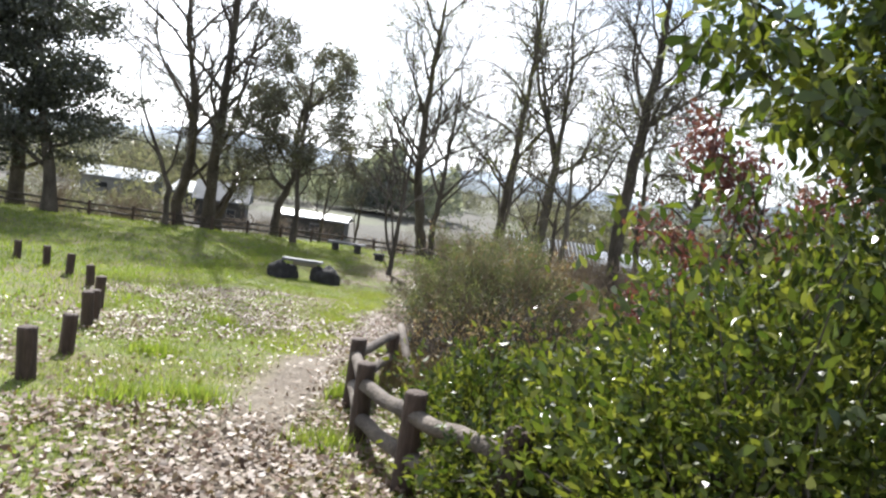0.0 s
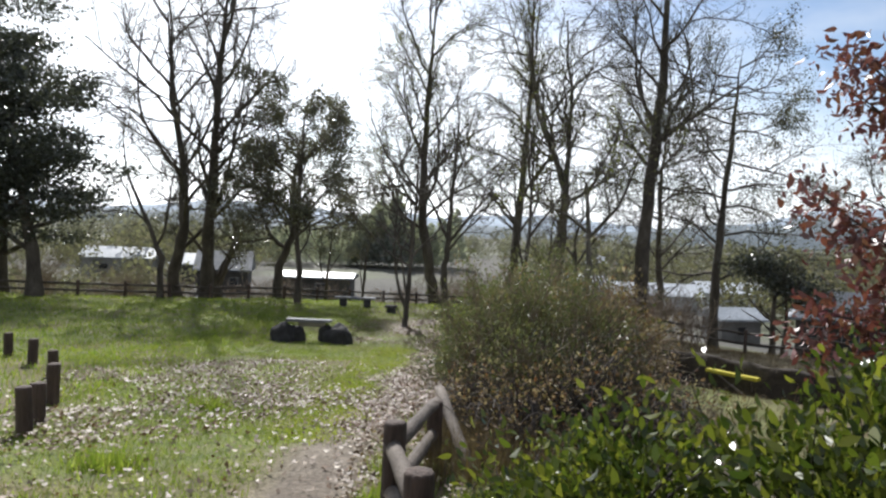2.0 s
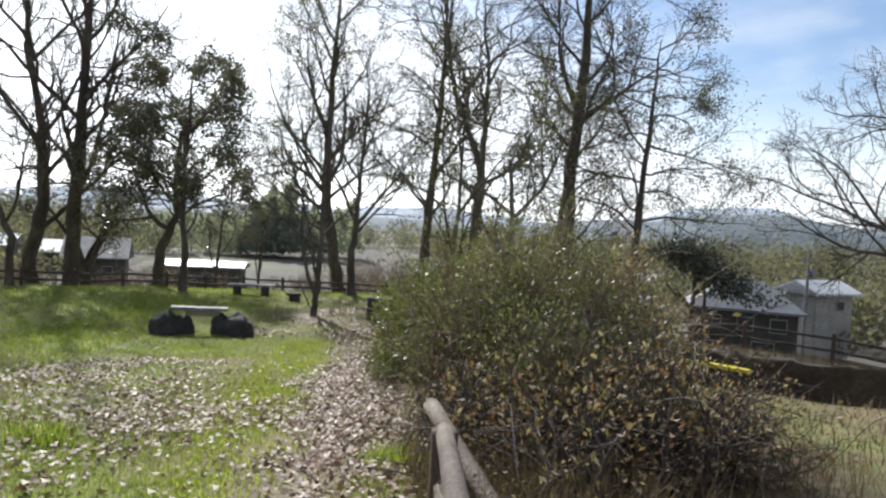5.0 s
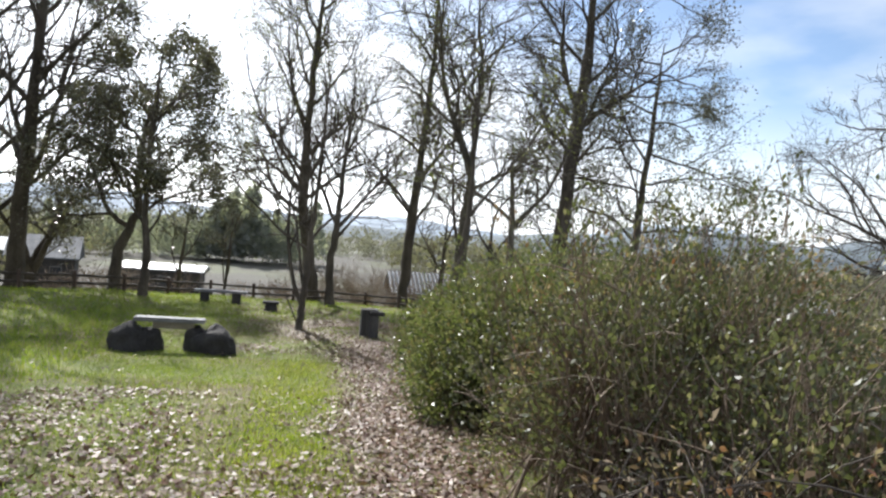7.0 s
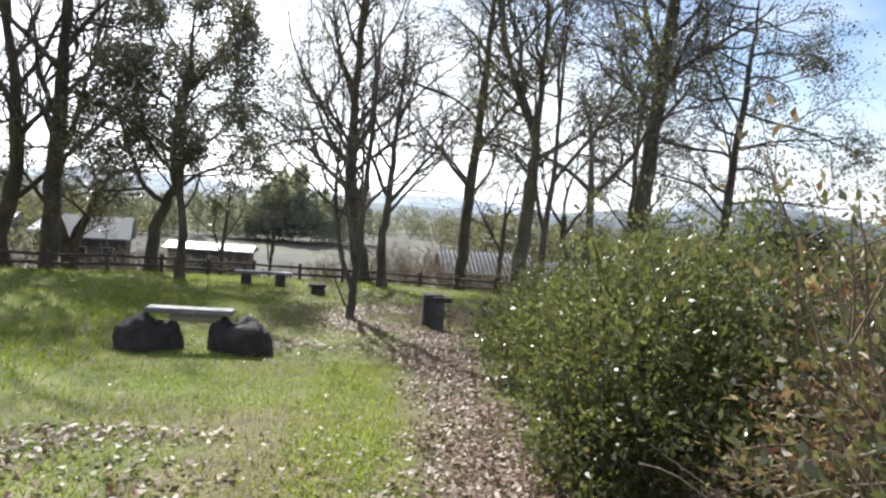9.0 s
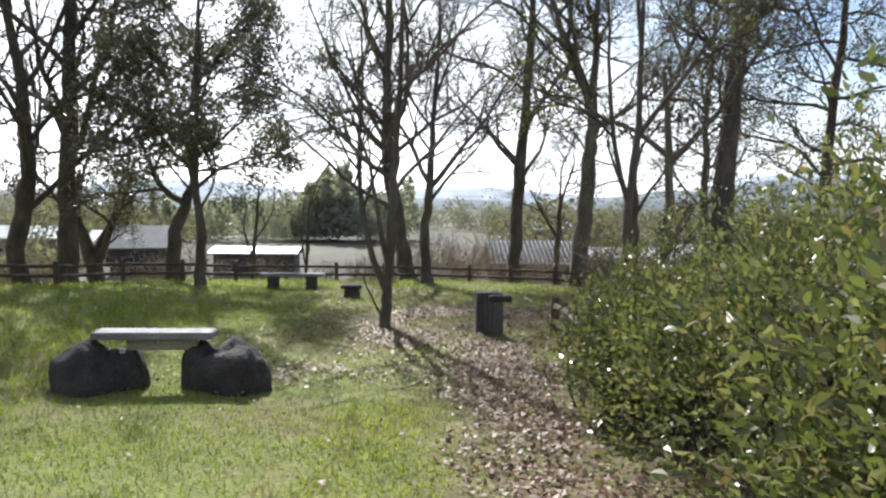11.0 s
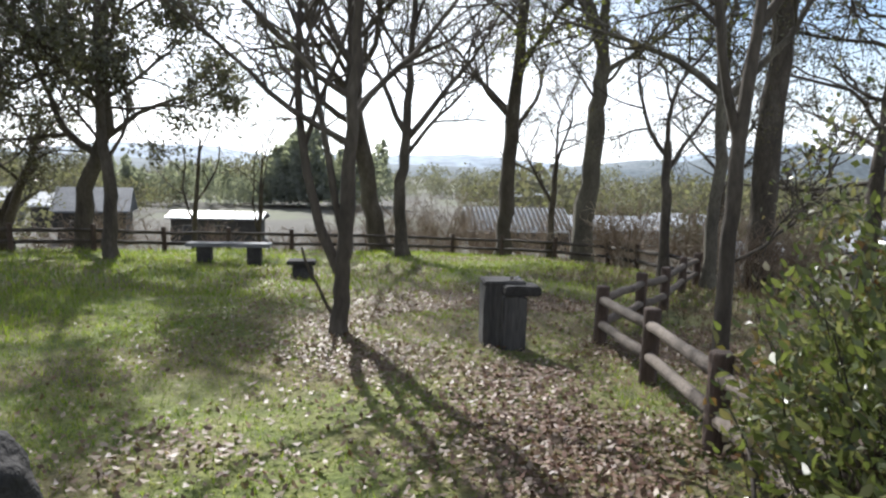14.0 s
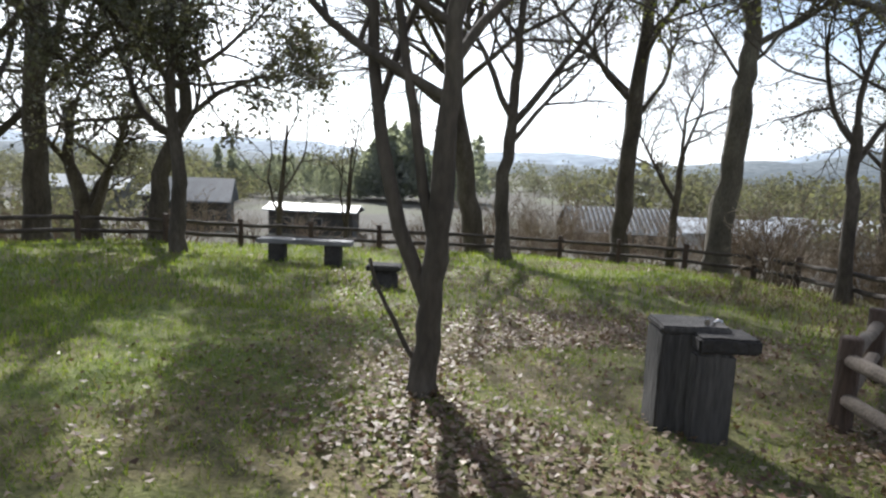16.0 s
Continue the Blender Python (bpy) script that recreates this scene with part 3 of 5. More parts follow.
tree((5.15, 30.9), [(0, 0, 0), (-0.05, 0, 2.0), (-0.1, 0, 3.2)], [0.13, 0.11, 0.09],
     [(0.7, (0.9, 0, 1.2), 3.2, 0.06), (0.85, (-0.9, 0, 1.3), 3.0, 0.06), (1.0, (0.2, 0, 1.5), 3.4, 0.06)], 17, "small bare tree at the fence corner", M_BARK, shoots=(6, 5, 4))
tree((5.2, 29.0), [(0, 0, 0), (0.05, 0, 2.6), (0.0, 0, 4.0), (-0.2, 0, 6.0)], [0.14, 0.12, 0.1, 0.06],
     [(0.6, (1.0, 0, 1.0), 4.5, 0.09), (0.64, (-0.9, 0, 1.5), 4.5, 0.08), (0.9, (0.4, 0, 1.5), 3.5, 0.07)], 18, BARE, M_BARK_PALE, M_LEAF_YOUNG, 900, 0.1)
tree((12.4, 33.4), [(0, 0, 0), (-0.1, 0, 3.5), (0.1, 0, 7.0), (0.4, 0, 10.5), (0.6, 0, 14.0)], [0.24, 0.2, 0.15, 0.1, 0.02],
     spray(24, 19, 0.22, 0.98, (3.2, 5.6), 0.07, (-0.1, 0.55)), 19, "pine-like tree with flat layered grey-green foliage", M_BARK, M_LEAF_OAK, 19000, 0.085, shoots=(6, 6, 5), rise=0.0, leaf_spread=0.18)
tree((12.2, 41.0), [(0, 0, 0), (0, 0, 3.0), (-0.3, 0, 6.0), (-0.2, 0, 10.0), (0.1, 0, 14.0)], [0.24, 0.2, 0.15, 0.1, 0.03],
     [(0.4, (1.0, 0, 1.3), 5.0, 0.09)] + spray(12, 20, 0.3, 1.0, (3.2, 5.4), 0.08, (0.5, 1.5)), 20, BARE, M_BARK)
tree((20.6, 25.5), [(0, 0, 0), (-0.2, 0, 3.0), (-0.6, 0, 6.0), (-0.8, 0, 10.0)], [0.3, 0.25, 0.2, 0.06],
     [(0.5, (-1.4, 0, 0.3), 6.0, 0.1), (0.6, (-1.4, 0.2, 0.6), 6.0, 0.1), (0.45, (-1.3, -0.2, -0.05), 4.5, 0.08)] + spray(7, 21, 0.4, 1.0, (3.5, 5.5), 0.1, (0.2, 1.0)), 21,
     BARE, M_BARK)
# beside the fence on the east side
tree((1.85, 22.6), [(0, 0, 0), (-0.02, 0, 1.4), (0.02, 0, 2.3), (0.1, 0, 3.6), (0.15, 0, 6.5)], [0.085, 0.075, 0.07, 0.05, 0.02],
     [(0.5, (-0.55, 0.1, 1.5), 3.6, 0.05), (0.7, (0.9, 0.2, 1.0), 2.8, 0.05), (0.2, (0.8, -0.2, 0.7), 1.5, 0.02), (0.85, (-0.6, 0, 1.2), 2.4, 0.04)], 22,
     "slim tree rising behind the log fence", M_BARK, M_LEAF_MID, 700, 0.07)

# the small many-stemmed tree on the lawn
tree((-1.93, 23.72), [(0, 0, 0), (0.03, 0.0, 0.55), (0.07, 0.0, 1.2), (0.1, 0.0, 2.0), (0.18, 0, 3.2), (0.3, 0, 6.6)], [0.115, 0.09, 0.082, 0.075, 0.055, 0.02],
     [(0.07, (-0.6, 0, 0.95), 0.95, 0.022), (0.24, (-0.62, 0.0, 1.3), 4.8, 0.062), (0.36, (-0.4, 0.1, 1.5), 3.6, 0.045), (0.62, (-1.2, 0.1, 0.7), 2.8, 0.04), (0.66, (0.7, 0.1, 1.2), 2.8, 0.04),
      (0.75, (-0.7, 0.2, 1.2), 2.4, 0.03), (0.6, (0.1, 0.5, 1.4), 3.2, 0.04), (0.7, (-1.3, -0.3, 0.55), 3.2, 0.035), (0.85, (0.9, -0.2, 1.0), 2.6, 0.03)], 31, "small many-stemmed bare tree standing on the lawn", M_BARK, leaves=0,
     shoots=(5, 4, 3), bend=0.12, rise=0.03)

# the big dark evergreen in the west
def broad_evergreen(at, seed, stems, crown, leaves, label, tall=7.5):
    gen = np.random.default_rng(seed)
    x, y = at
    root = thing("tree", (x, y, gz(x, y) - 0.06), label, "tree")
    for dx, dy, r in stems:
        t = Tubes()
        q = wander((dx, dy, gz(x + dx, y + dy) - gz(x, y)), (0.05 * gen.normal(), 0, 1), tall, 8, 0.06, 0.05, gen)
        t.add(q, np.linspace(r, r * 0.3, len(q)) * np.array([1.3] + [1] * 8), 9)
        for k in (2, 3, 4, 5, 6):
            b = wander(q[k], side_way(np.array([0, 0, 1.0]), 1.1, gen.uniform(0, 6.28)), tall * 0.45, 5, 0.12, 0.04, gen)
            t.add(b, np.linspace(r * 0.4, 0.02, len(b)), 5, False)
        piece("trunk", t.mesh("trunk", M_BARK), root)
    c, n = [], 0
    for cx, cy, cz, r, h in crown:
        k = int(leaves * (r * r * h) / sum(q[3] ** 2 * q[4] for q in crown))
        clumps = max(16, k // 230)
        d = gen.normal(size=(clumps, 3))
        d /= np.linalg.norm(d, axis=1)[:, None]
        cc = np.array([cx, cy, cz]) + d * gen.uniform(0.35, 1.2, (clumps, 1)) * np.array([r, r, h])
        own = cc[gen.integers(0, clumps, k)]
        c.append(own + gen.normal(size=(k, 3)) * np.array([0.5, 0.5, 0.17]))
    c = np.concatenate(c)
    v, f4 = leaf_quads(c, gen.normal(size=(len(c), 3)) + np.array([0, 0, -0.4]), 0.13 * gen.uniform(0.6, 1.4, len(c)), 0.42, 0.15, gen)
    piece("foliage", mesh_of("foliage", v, f4, M_LEAF_DARK), root)
    return root


broad_evergreen((-17.2, 28.2), 41, [(0, 0, 0.3), (-2.4, 1.4, 0.36), (-5.4, 0.8, 0.3)],
                [(0.2, 0, 5.0, 2.6, 2.6), (-2.5, 0.5, 6.0, 3.4, 3.2), (-0.6, 0, 8.6, 2.7, 2.6), (-3.2, 0.5, 10.2, 3.2, 3.0), (-6.5, 0, 6.5, 3.6, 4.0), (-5.5, 0.5, 11.0, 3.2, 2.8), (-2.4, 0, 3.0, 3.2, 1.0)],
                100000, "huge dark evergreen tree shading the lawn's west edge")


# ---- log fence ----
def post_mesh(h, r, seed):
    gen = np.random.default_rng(seed)
    t = Tubes()
    zs = [-0.25, 0.0, h * 0.35, h * 0.7, h - 0.02, h - 0.006, h, h]
    rr = [r * 1.05, r * 1.03, r, r * 0.98, r, r * 0.95, r * 0.85, 0.002]
    t.add([(0, 0, z + i * 1e-4) for i, z in enumerate(zs)], np.array(rr)[:, None] * (1 + 0.05 * gen.normal(size=(1, 12))), 12)
    return t.mesh("post", M_POST)


def rail_mesh(a, b, r, material, seed):
    gen = np.random.default_rng(seed)
    a, b = np.array(a, float), np.array(b, float)
    d = b - a
    t = Tubes()
    f = [-0.03, -0.029, 0.25, 0.5, 0.75, 1.029, 1.03]
    pts = [a + d * k + np.array([0, 0, gen.normal() * 0.008]) for k in f]
    rr = np.array([0.002, r, r * 0.97, r, r * 1.02, r, 0.002])
    t.add(pts, rr[:, None] * (1 + 0.06 * gen.normal(size=(1, 9))), 9)
    return t.mesh("rail", material)


def fence(line, label, h=0.68, r=0.065, rails=(0.24, 0.52), material=None, spacing=None, name="log_fence", skip=(), short=None):
    """Posts along a line, with round rails from post to post."""
    if spacing:
        seg = np.array(line, float)
        ln = np.concatenate([[0], np.cumsum(np.linalg.norm(np.diff(seg, axis=0), axis=1))])
        k = max(1, round(ln[-1] / spacing))
        s = np.linspace(0, ln[-1], k + 1)
        line = list(zip(np.interp(s, ln, seg[:, 0]), np.interp(s, ln, seg[:, 1])))
    short = short or {}
    x0, y0 = line[0]
    root = thing(name, (x0, y0, gz(x0, y0)), label, "fence")
    shared = [post_mesh(h, r, 50 + i) for i in range(4)]
    for i, (x, y) in enumerate(line):
        ob = piece("post", shared[i % 4], root)
        ob.matrix_basis = pose(x - x0, y - y0, gz(x, y) - gz(x0, y0), 1.5 * math.sin(i * 3.1), 1.5 * math.sin(i * 1.7), 77 * i) @ Matrix.Diagonal((1, 1, short.get(i, 1), 1))
        if i + 1 < len(line) and i not in skip:
            xb, yb = line[i + 1]
            for z in rails:
                me = rail_mesh((x - x0, y - y0, gz(x, y) - gz(x0, y0) + z), (xb - x0, yb - y0, gz(xb, yb) - gz(x0, y0) + z), r * 0.72, material or M_RAIL_DARK, 7 * i)
                piece("rail", me, root)
    return root


fence([(-26, 25.2), (-22, 26.6), (-16.4, 29.0), (-12.6, 31.4), (-9.43, 33.55), (-7.12, 35.36), (-5.74, 36.2), (-4.05, 36.5), (1.16, 38.3), (4.09, 36.17), (5.4, 34.7), (5.43, 32.11), (5.2, 29.47)],
      "dark weathered log fence with two rails along the slope edge", spacing=1.78)
fence([(5.2, 29.47), (4.13, 27.96), (3.02, 26.34), (2.09, 25.1), (1.02, 23.7), (0.86, 22.08), (0.62, 20.5), (0.35, 18.9)],
      "brown weathered log fence with two pale rails running downhill", material=M_RAIL, r=0.075)
fence([(-0.68, 7.9), (-0.92, 6.0), (-0.72, 4.92), (-0.3, 3.95), (0.25, 3.1)],
      "short brown log fence in front of the shrubs", material=M_RAIL, r=0.075, h=0.68, short={0: 0.8})


# ---- short stubs on the lawn ----
def stub(x, y, h, r, seed, tilt):
    root = thing("log_stub", (x, y, gz(x, y)), "short dark upright log stub set in the grass", "post", "stubs across the lawn")
    ob = piece("log", post_mesh(h, r, seed), root)
    ob.matrix_basis = pose(0, 0, 0, tilt, tilt * 0.5, seed * 40)


for i, (x, y, h) in enumerate([(-3.5, 5.1, 0.44), (-3.93, 6.45, 0.42), (-4.57, 8.02, 0.46), (-4.75, 8.5, 0.4), (-5.22, 9.54, 0.5), (-6.5, 11.7, 0.4), (-7.4, 12.6, 0.42), (-8.4, 13.5, 0.42), (-9.4, 14.1, 0.4)]):
    stub(x, y, h, 0.075, 60 + i, (-1) ** i * 2.0)


# ---- rock bench ----
def boulder(name, sx, sy, sz, seed, material=M_ROCK, detail=4, rough=0.26):
    bm = bmesh.new()
    bmesh.ops.create_icosphere(bm, subdivisions=detail, radius=1.0)
    for v in bm.verts:
        p = v.co.copy()
        p.x = math.copysign(abs(p.x) ** 0.8, p.x)
        p.z = math.copysign(abs(p.z) ** 0.75, p.z)
        k = 1 + rough * noise.noise(p * 1.3 + Vector((seed, 0, 0))) + rough * 0.4 * noise.noise(p * 4 + Vector((0, seed, 0)))
        v.co = Vector((p.x * sx * k, p.y * sy * k, max(p.z * sz * k, -0.12) if p.z < 0 else p.z * sz * k))
    return bm


RB = (-4.3, 19.7)
rock_bench = thing("rock_bench", (*RB, gz(*RB)), "bench of a pale slab resting on dark rough boulders", "bench")


def rock_part(x, y, sx, sy, sz, seed):
    ob = part("boulder", boulder("boulder", sx, sy, sz, seed), M_ROCK, rock_bench, "", True)
    ob.matrix_basis = pose(x - RB[0], y - RB[1], gz(x, y) - gz(*RB) - 0.03, 0, 0, seed * 17)


rock_part(-4.96, 19.6, 0.39, 0.36, 0.49, 1)
rock_part(-4.63, 19.68, 0.22, 0.25, 0.47, 2)
rock_part(-3.46, 19.58, 0.37, 0.36, 0.53, 3)
rock_part(-3.8, 19.68, 0.23, 0.25, 0.47, 4)
slab = part("slab", box_bm(1.23, 0.28, 0.075, (0, 0, 0), 0.012, 0.004, 3), M_SLAB, rock_bench)
slab.matrix_basis = pose(-4.3 - RB[0], -0.03, 0.565, 0, 0, 0)
apron = part("apron", box_bm(0.72, 0.07, 0.13, (0, 0, 0), 0.012, 0.004, 4), M_SLAB_SIDE, rock_bench)
apron.matrix_basis = pose(-4.22 - RB[0], -0.06, 0.467, 0, 0, 0)

# ---- plank bench ----
PB = (-4.73, 31.9)
plank_bench = thing("park_bench", (*PB, gz(*PB)), "low backless bench with pale top on two block legs", "bench")
part("seat", box_bm(1.86, 0.42, 0.08, (0, 0, 0.43), 0.012, 0.004, 5), M_SLAB, plank_bench)
for dx in (-0.55, 0.55):
    part("leg", box_bm(0.3, 0.34, 0.47, (dx, 0, 0.16), 0.02, 0.008, 6), M_ROCK, plank_bench)

# ---- small dark table block ----
TB = (-2.85, 29.1)
block = thing("stone_stool", (*TB, gz(*TB)), "low dark stone stool with flat top", "stool")
part("base", boulder("base", 0.22, 0.2, 0.3, 9), M_ROCK, block, "", True).matrix_basis = pose(0, 0, 0.0)
part("top", box_bm(0.52, 0.4, 0.08, (0, 0, 0.3), 0.015, 0.006, 8), M_ROCK, block)

# ---- drinking fountain ----
M_METAL = solid("dull_chrome", [(0.3, (0.5, 0.5, 0.52)), (0.7, (0.68, 0.68, 0.7))], 8.0, 0.25, 0.05, 60.0, metal=1.0)
SB = (-0.19, 23.35)
fountain = thing("drinking_fountain", (*SB, gz(*SB)), "weathered dark concrete drinking fountain with small metal spout", "fountain")
part("body", box_bm(0.41, 0.32, 0.76, (-0.02, 0.07, 0.29), 0.015, 0.012, 20), M_STUMP, fountain)
part("front_block", box_bm(0.25, 0.12, 0.68, (0.08, -0.155, 0.23), 0.015, 0.01, 21), M_STUMP, fountain)
part("tray", box_bm(0.38, 0.3, 0.1, (0.15, -0.09, 0.63), 0.016, 0.007, 25), M_ROCK, fountain, "dark stone tray")
part("cap", box_bm(0.44, 0.34, 0.045, (-0.01, 0.07, 0.69), 0.012, 0.005, 26), M_STUMP, fountain)
tap = Tubes()
tap.add([(0.1, -0.05, 0.65), (0.1, -0.05, 0.7), (0.105, -0.055, 0.735), (0.125, -0.07, 0.755), (0.15, -0.08, 0.75)], [0.014, 0.012, 0.011, 0.01, 0.009], 8)
piece("spout", tap.mesh("spout", M_METAL), fountain, "small curved chrome spout")
part("knob", box_bm(0.03, 0.03, 0.05, (0.06, -0.05, 0.735), 0.006), M_METAL, fountain)


# ---- shrubs ----
def shrub(name, at, lumps, leaf, leaves, size, seed, label, width=0.42, stems=26, stem_mat=None, per_clump=40, clump=0.11, shell=0.62, up=0.25, twigs=0, canes=0):
    """A shrub: stems fanning from the ground, and leaf clumps over the lumps (x, y, rx, ry, top, low)."""
    gen = np.random.default_rng(seed)
    x0, y0 = at
    z0 = gz(x0, y0)
    root = thing(name, (x0, y0, z0), label, "shrub")
    o = np.array([x0, y0, z0])
    total = sum(l[2] * l[3] + (l[2] + l[3]) * 0.5 for l in lumps)
    t, all_c = Tubes(), []
    for lx, ly, rx, ry, top, low in lumps:
        zb = gz(lx, ly)
        k = int(leaves * (rx * ry + (rx + ry) * 0.5) / total)
        n = max(12, k // per_clump)
        d = gen.normal(size=(n, 3))
        d[:, 2] = np.abs(d[:, 2]) * 1.1 - 0.18
        d /= np.linalg.norm(d, axis=1)[:, None]
        rad = shell + (1.08 - shell) * gen.uniform(0, 1, (n, 1)) ** 0.6
        rad *= 1 + 0.2 * np.sin(7 * d[:, :1] + 3 * lx) * np.sin(6 * d[:, 1:2] + 5 * ly) + 0.12 * np.sin(13 * d[:, 2:] + 11 * d[:, :1]) + 0.1 * gen.normal(size=(n, 1))
        h = top - zb
        c = np.array([lx, ly, zb + h * 0.30]) + d * rad * np.array([rx, ry, h * 0.70])
        ground_z = ground(c[:, 0], c[:, 1]) + low
        c[:, 2] = np.maximum(c[:, 2], ground_z + gen.uniform(0, 0.18, n))
        own = gen.integers(0, n, k)
        p = c[own] + gen.normal(size=(k, 3)) * clump
        out = d[own] + gen.normal(size=(k, 3)) * 0.8 + np.array([0, 0, up])
        all_c.append((p, out))
        for i in range(stems):
            e = c[gen.integers(0, n)]
            b = np.array([lx + gen.normal() * rx * 0.35, ly + gen.normal() * ry * 0.35, 0])
            b[2] = gz(b[0], b[1]) - 0.03
            mid = (b + e) / 2 + np.array([0, 0, 0.12]) + gen.normal(size=3) * 0.08
            q = np.array([b, b * 0.6 + mid * 0.4 + gen.normal(size=3) * 0.03, mid, mid * 0.45 + e * 0.55 + gen.normal(size=3) * 0.04, e]) - o
            t.add(q, np.linspace(gen.uniform(0.008, 0.018), 0.004, 5), 4, False)
        for i in range(twigs):
            e = c[gen.integers(0, n)]
            w = (e - np.array([lx, ly, zb])) * np.array([0.6, 0.6, 1.0]) + gen.normal(size=3) * 0.25
            q = wander(e - o - w / np.linalg.norm(w) * 0.3, w, gen.uniform(0.25, 0.55), 3, 0.14, 0.02, gen)
            t.add(q, np.linspace(0.005, 0.002, len(q)), 3, False)
        for i in range(canes):
            e = c[gen.integers(0, n)]
            way = np.array([gen.normal(), gen.normal(), gen.uniform(0.4, 1.6)])
            q = wander(e - o - way * 0.25, way, gen.uniform(0.5, 1.3), 6, 0.12, -0.13, gen)
            t.add(q, np.linspace(gen.uniform(0.004, 0.008), 0.002, len(q)), 4, False)
    tagged(piece("twig_tangle", t.mesh("twig_tangle", stem_mat or M_TWIG), root), kind="stuff")
    p, out = (np.concatenate([a[i] for a in all_c]) for i in (0, 1))
    v, f4 = (leaf_ovals if width < 0.21 else leaf_quads)(p - o, out, size * gen.uniform(0.55, 1.35, len(p)), width, 0.12, gen)
    piece("foliage", mesh_of("foliage", v, f4, leaf), root)
    return root


shrub("laurel_shrub", (1.3, 2.4), [(1.3, 2.45, 0.95, 0.8, 1.65, 0.1), (2.3, 2.9, 0.9, 1.0, 2.2, 0.1), (1.0, 3.2, 0.7, 0.65, 0.85, 0.1), (1.95, 3.7, 0.8, 0.7, 1.25, 0.1)], M_LEAF_BRIGHT, 38000, 0.06, 71,
      "dense glossy green laurel shrub with oval leaves", 0.2, 34, per_clump=24, clump=0.075, shell=0.5, twigs=60)
shrub("laurel_shrub", (0.5, 4.8), [(0.2, 4.75, 0.5, 0.8, 0.3, 0.05), (1.0, 4.2, 0.7, 0.7, 0.62, 0.05), (2.1, 5.0, 0.75, 0.75, 0.85, 0.0), (0.1, 5.7, 0.4, 0.5, -0.25, 0.05), (1.6, 4.2, 0.65, 0.65, 0.65, 0.05), (0.3, 3.25, 0.48, 0.42, 0.4, 0.0)], M_LEAF_BRIGHT, 22000, 0.064, 72,
      "low bright green laurel growing through the log fence", 0.2, 26, per_clump=22, clump=0.075, shell=0.5, twigs=60)
shrub("broom_shrub", (0.6, 10.5), [(0.62, 10.7, 1.1, 1.2, 0.72, 0.15), (0.1, 11.0, 0.85, 0.9, 0.45, 0.12), (1.3, 10.9, 0.75, 0.9, 0.4, 0.12), (0.4, 9.5, 0.65, 0.7, 0.1, 0.08)], M_LEAF_OLIVE, 24000, 0.045, 73,
      "round olive-green shrub of fine upright twigs", 0.24, 80, M_STALK, clump=0.1, shell=0.4, up=0.7, twigs=380, canes=30)
shrub("bramble_thicket", (1.2, 12.0), [(0.9, 12.0, 1.2, 1.15, 0.38, 0.05), (1.75, 11.6, 0.85, 1.1, 0.4, 0.05), (2.2, 12.6, 0.8, 1.0, -0.05, 0.05)], M_DRY, 15000, 0.055, 74,
      "tangled dry brown bramble thicket with pale stalks", 0.24, 110, M_STALK, per_clump=30, clump=0.12, shell=0.3, up=0.4, twigs=330, canes=170)
shrub("bramble_thicket", (0.7, 8.9), [(0.1, 8.3, 0.5, 0.7, -0.25, 0.0), (0.85, 8.9, 0.75, 0.8, 0.0, 0.0), (1.7, 9.2, 0.7, 0.7, -0.25, 0.0), (-0.3, 9.2, 0.4, 0.6, -0.45, 0.0)], M_DRY, 5000, 0.05, 78,
      "low dark tangle of dead bramble canes", 0.24, 110, M_TWIG, per_clump=20, clump=0.12, shell=0.2, up=0.2, twigs=220, canes=70)
shrub("olive_shrub", (1.5, 12.0), [(1.0, 11.7, 1.1, 1.0, 0.5, 0.2), (1.8, 12.0, 0.8, 1.0, 0.45, 0.2)], M_LEAF_OLIVE, 7000, 0.05, 79,
      "olive green shrub mixed into the dry thicket", 0.3, 40, clump=0.1, shell=0.5, up=0.4, twigs=120)
shrub("green_shrub", (0.4, 14.6), [(0.3, 14.5, 1.0, 1.1, 0.05, 0.0), (1.2, 14.4, 1.1, 1.2, 0.35, 0.0), (-0.25, 14.0, 0.5, 0.7, -0.8, 0.0)], M_LEAF_MID, 26000, 0.06, 75,
      "thick green broadleaf shrub beside the leafy path", 0.2, 34, per_clump=22, clump=0.075, shell=0.45, twigs=80)
shrub("green_shrub", (1.1, 17.2), [(0.95, 16.9, 1.1, 1.2, -0.4, 0.0), (1.75, 17.3, 1.1, 1.2, 0.25, 0.0), (0.55, 18.1, 0.75, 0.85, -0.85, 0.0), (2.1, 18.6, 1.0, 1.1, -0.05, 0.0), (0.55, 18.9, 0.6, 0.65, -0.7, 0.0), (1.1, 19.5, 0.6, 0.7, -0.5, 0.0)], M_LEAF_MID, 44000, 0.06, 76,
      "tall spreading green shrub with pale glossy leaves", 0.2, 40, per_clump=22, clump=0.075, shell=0.45, twigs=80)
shrub("red_leaf_shrub", (1.3, 19.6), [(1.25, 19.5, 0.7, 0.8, -0.85, 0.0), (1.9, 20.2, 0.6, 0.6, -1.0, 0.0)], M_RUSSET, 1700, 0.055, 77,
      "thin shrub with reddish brown leaves by the fence", 0.36, 30)


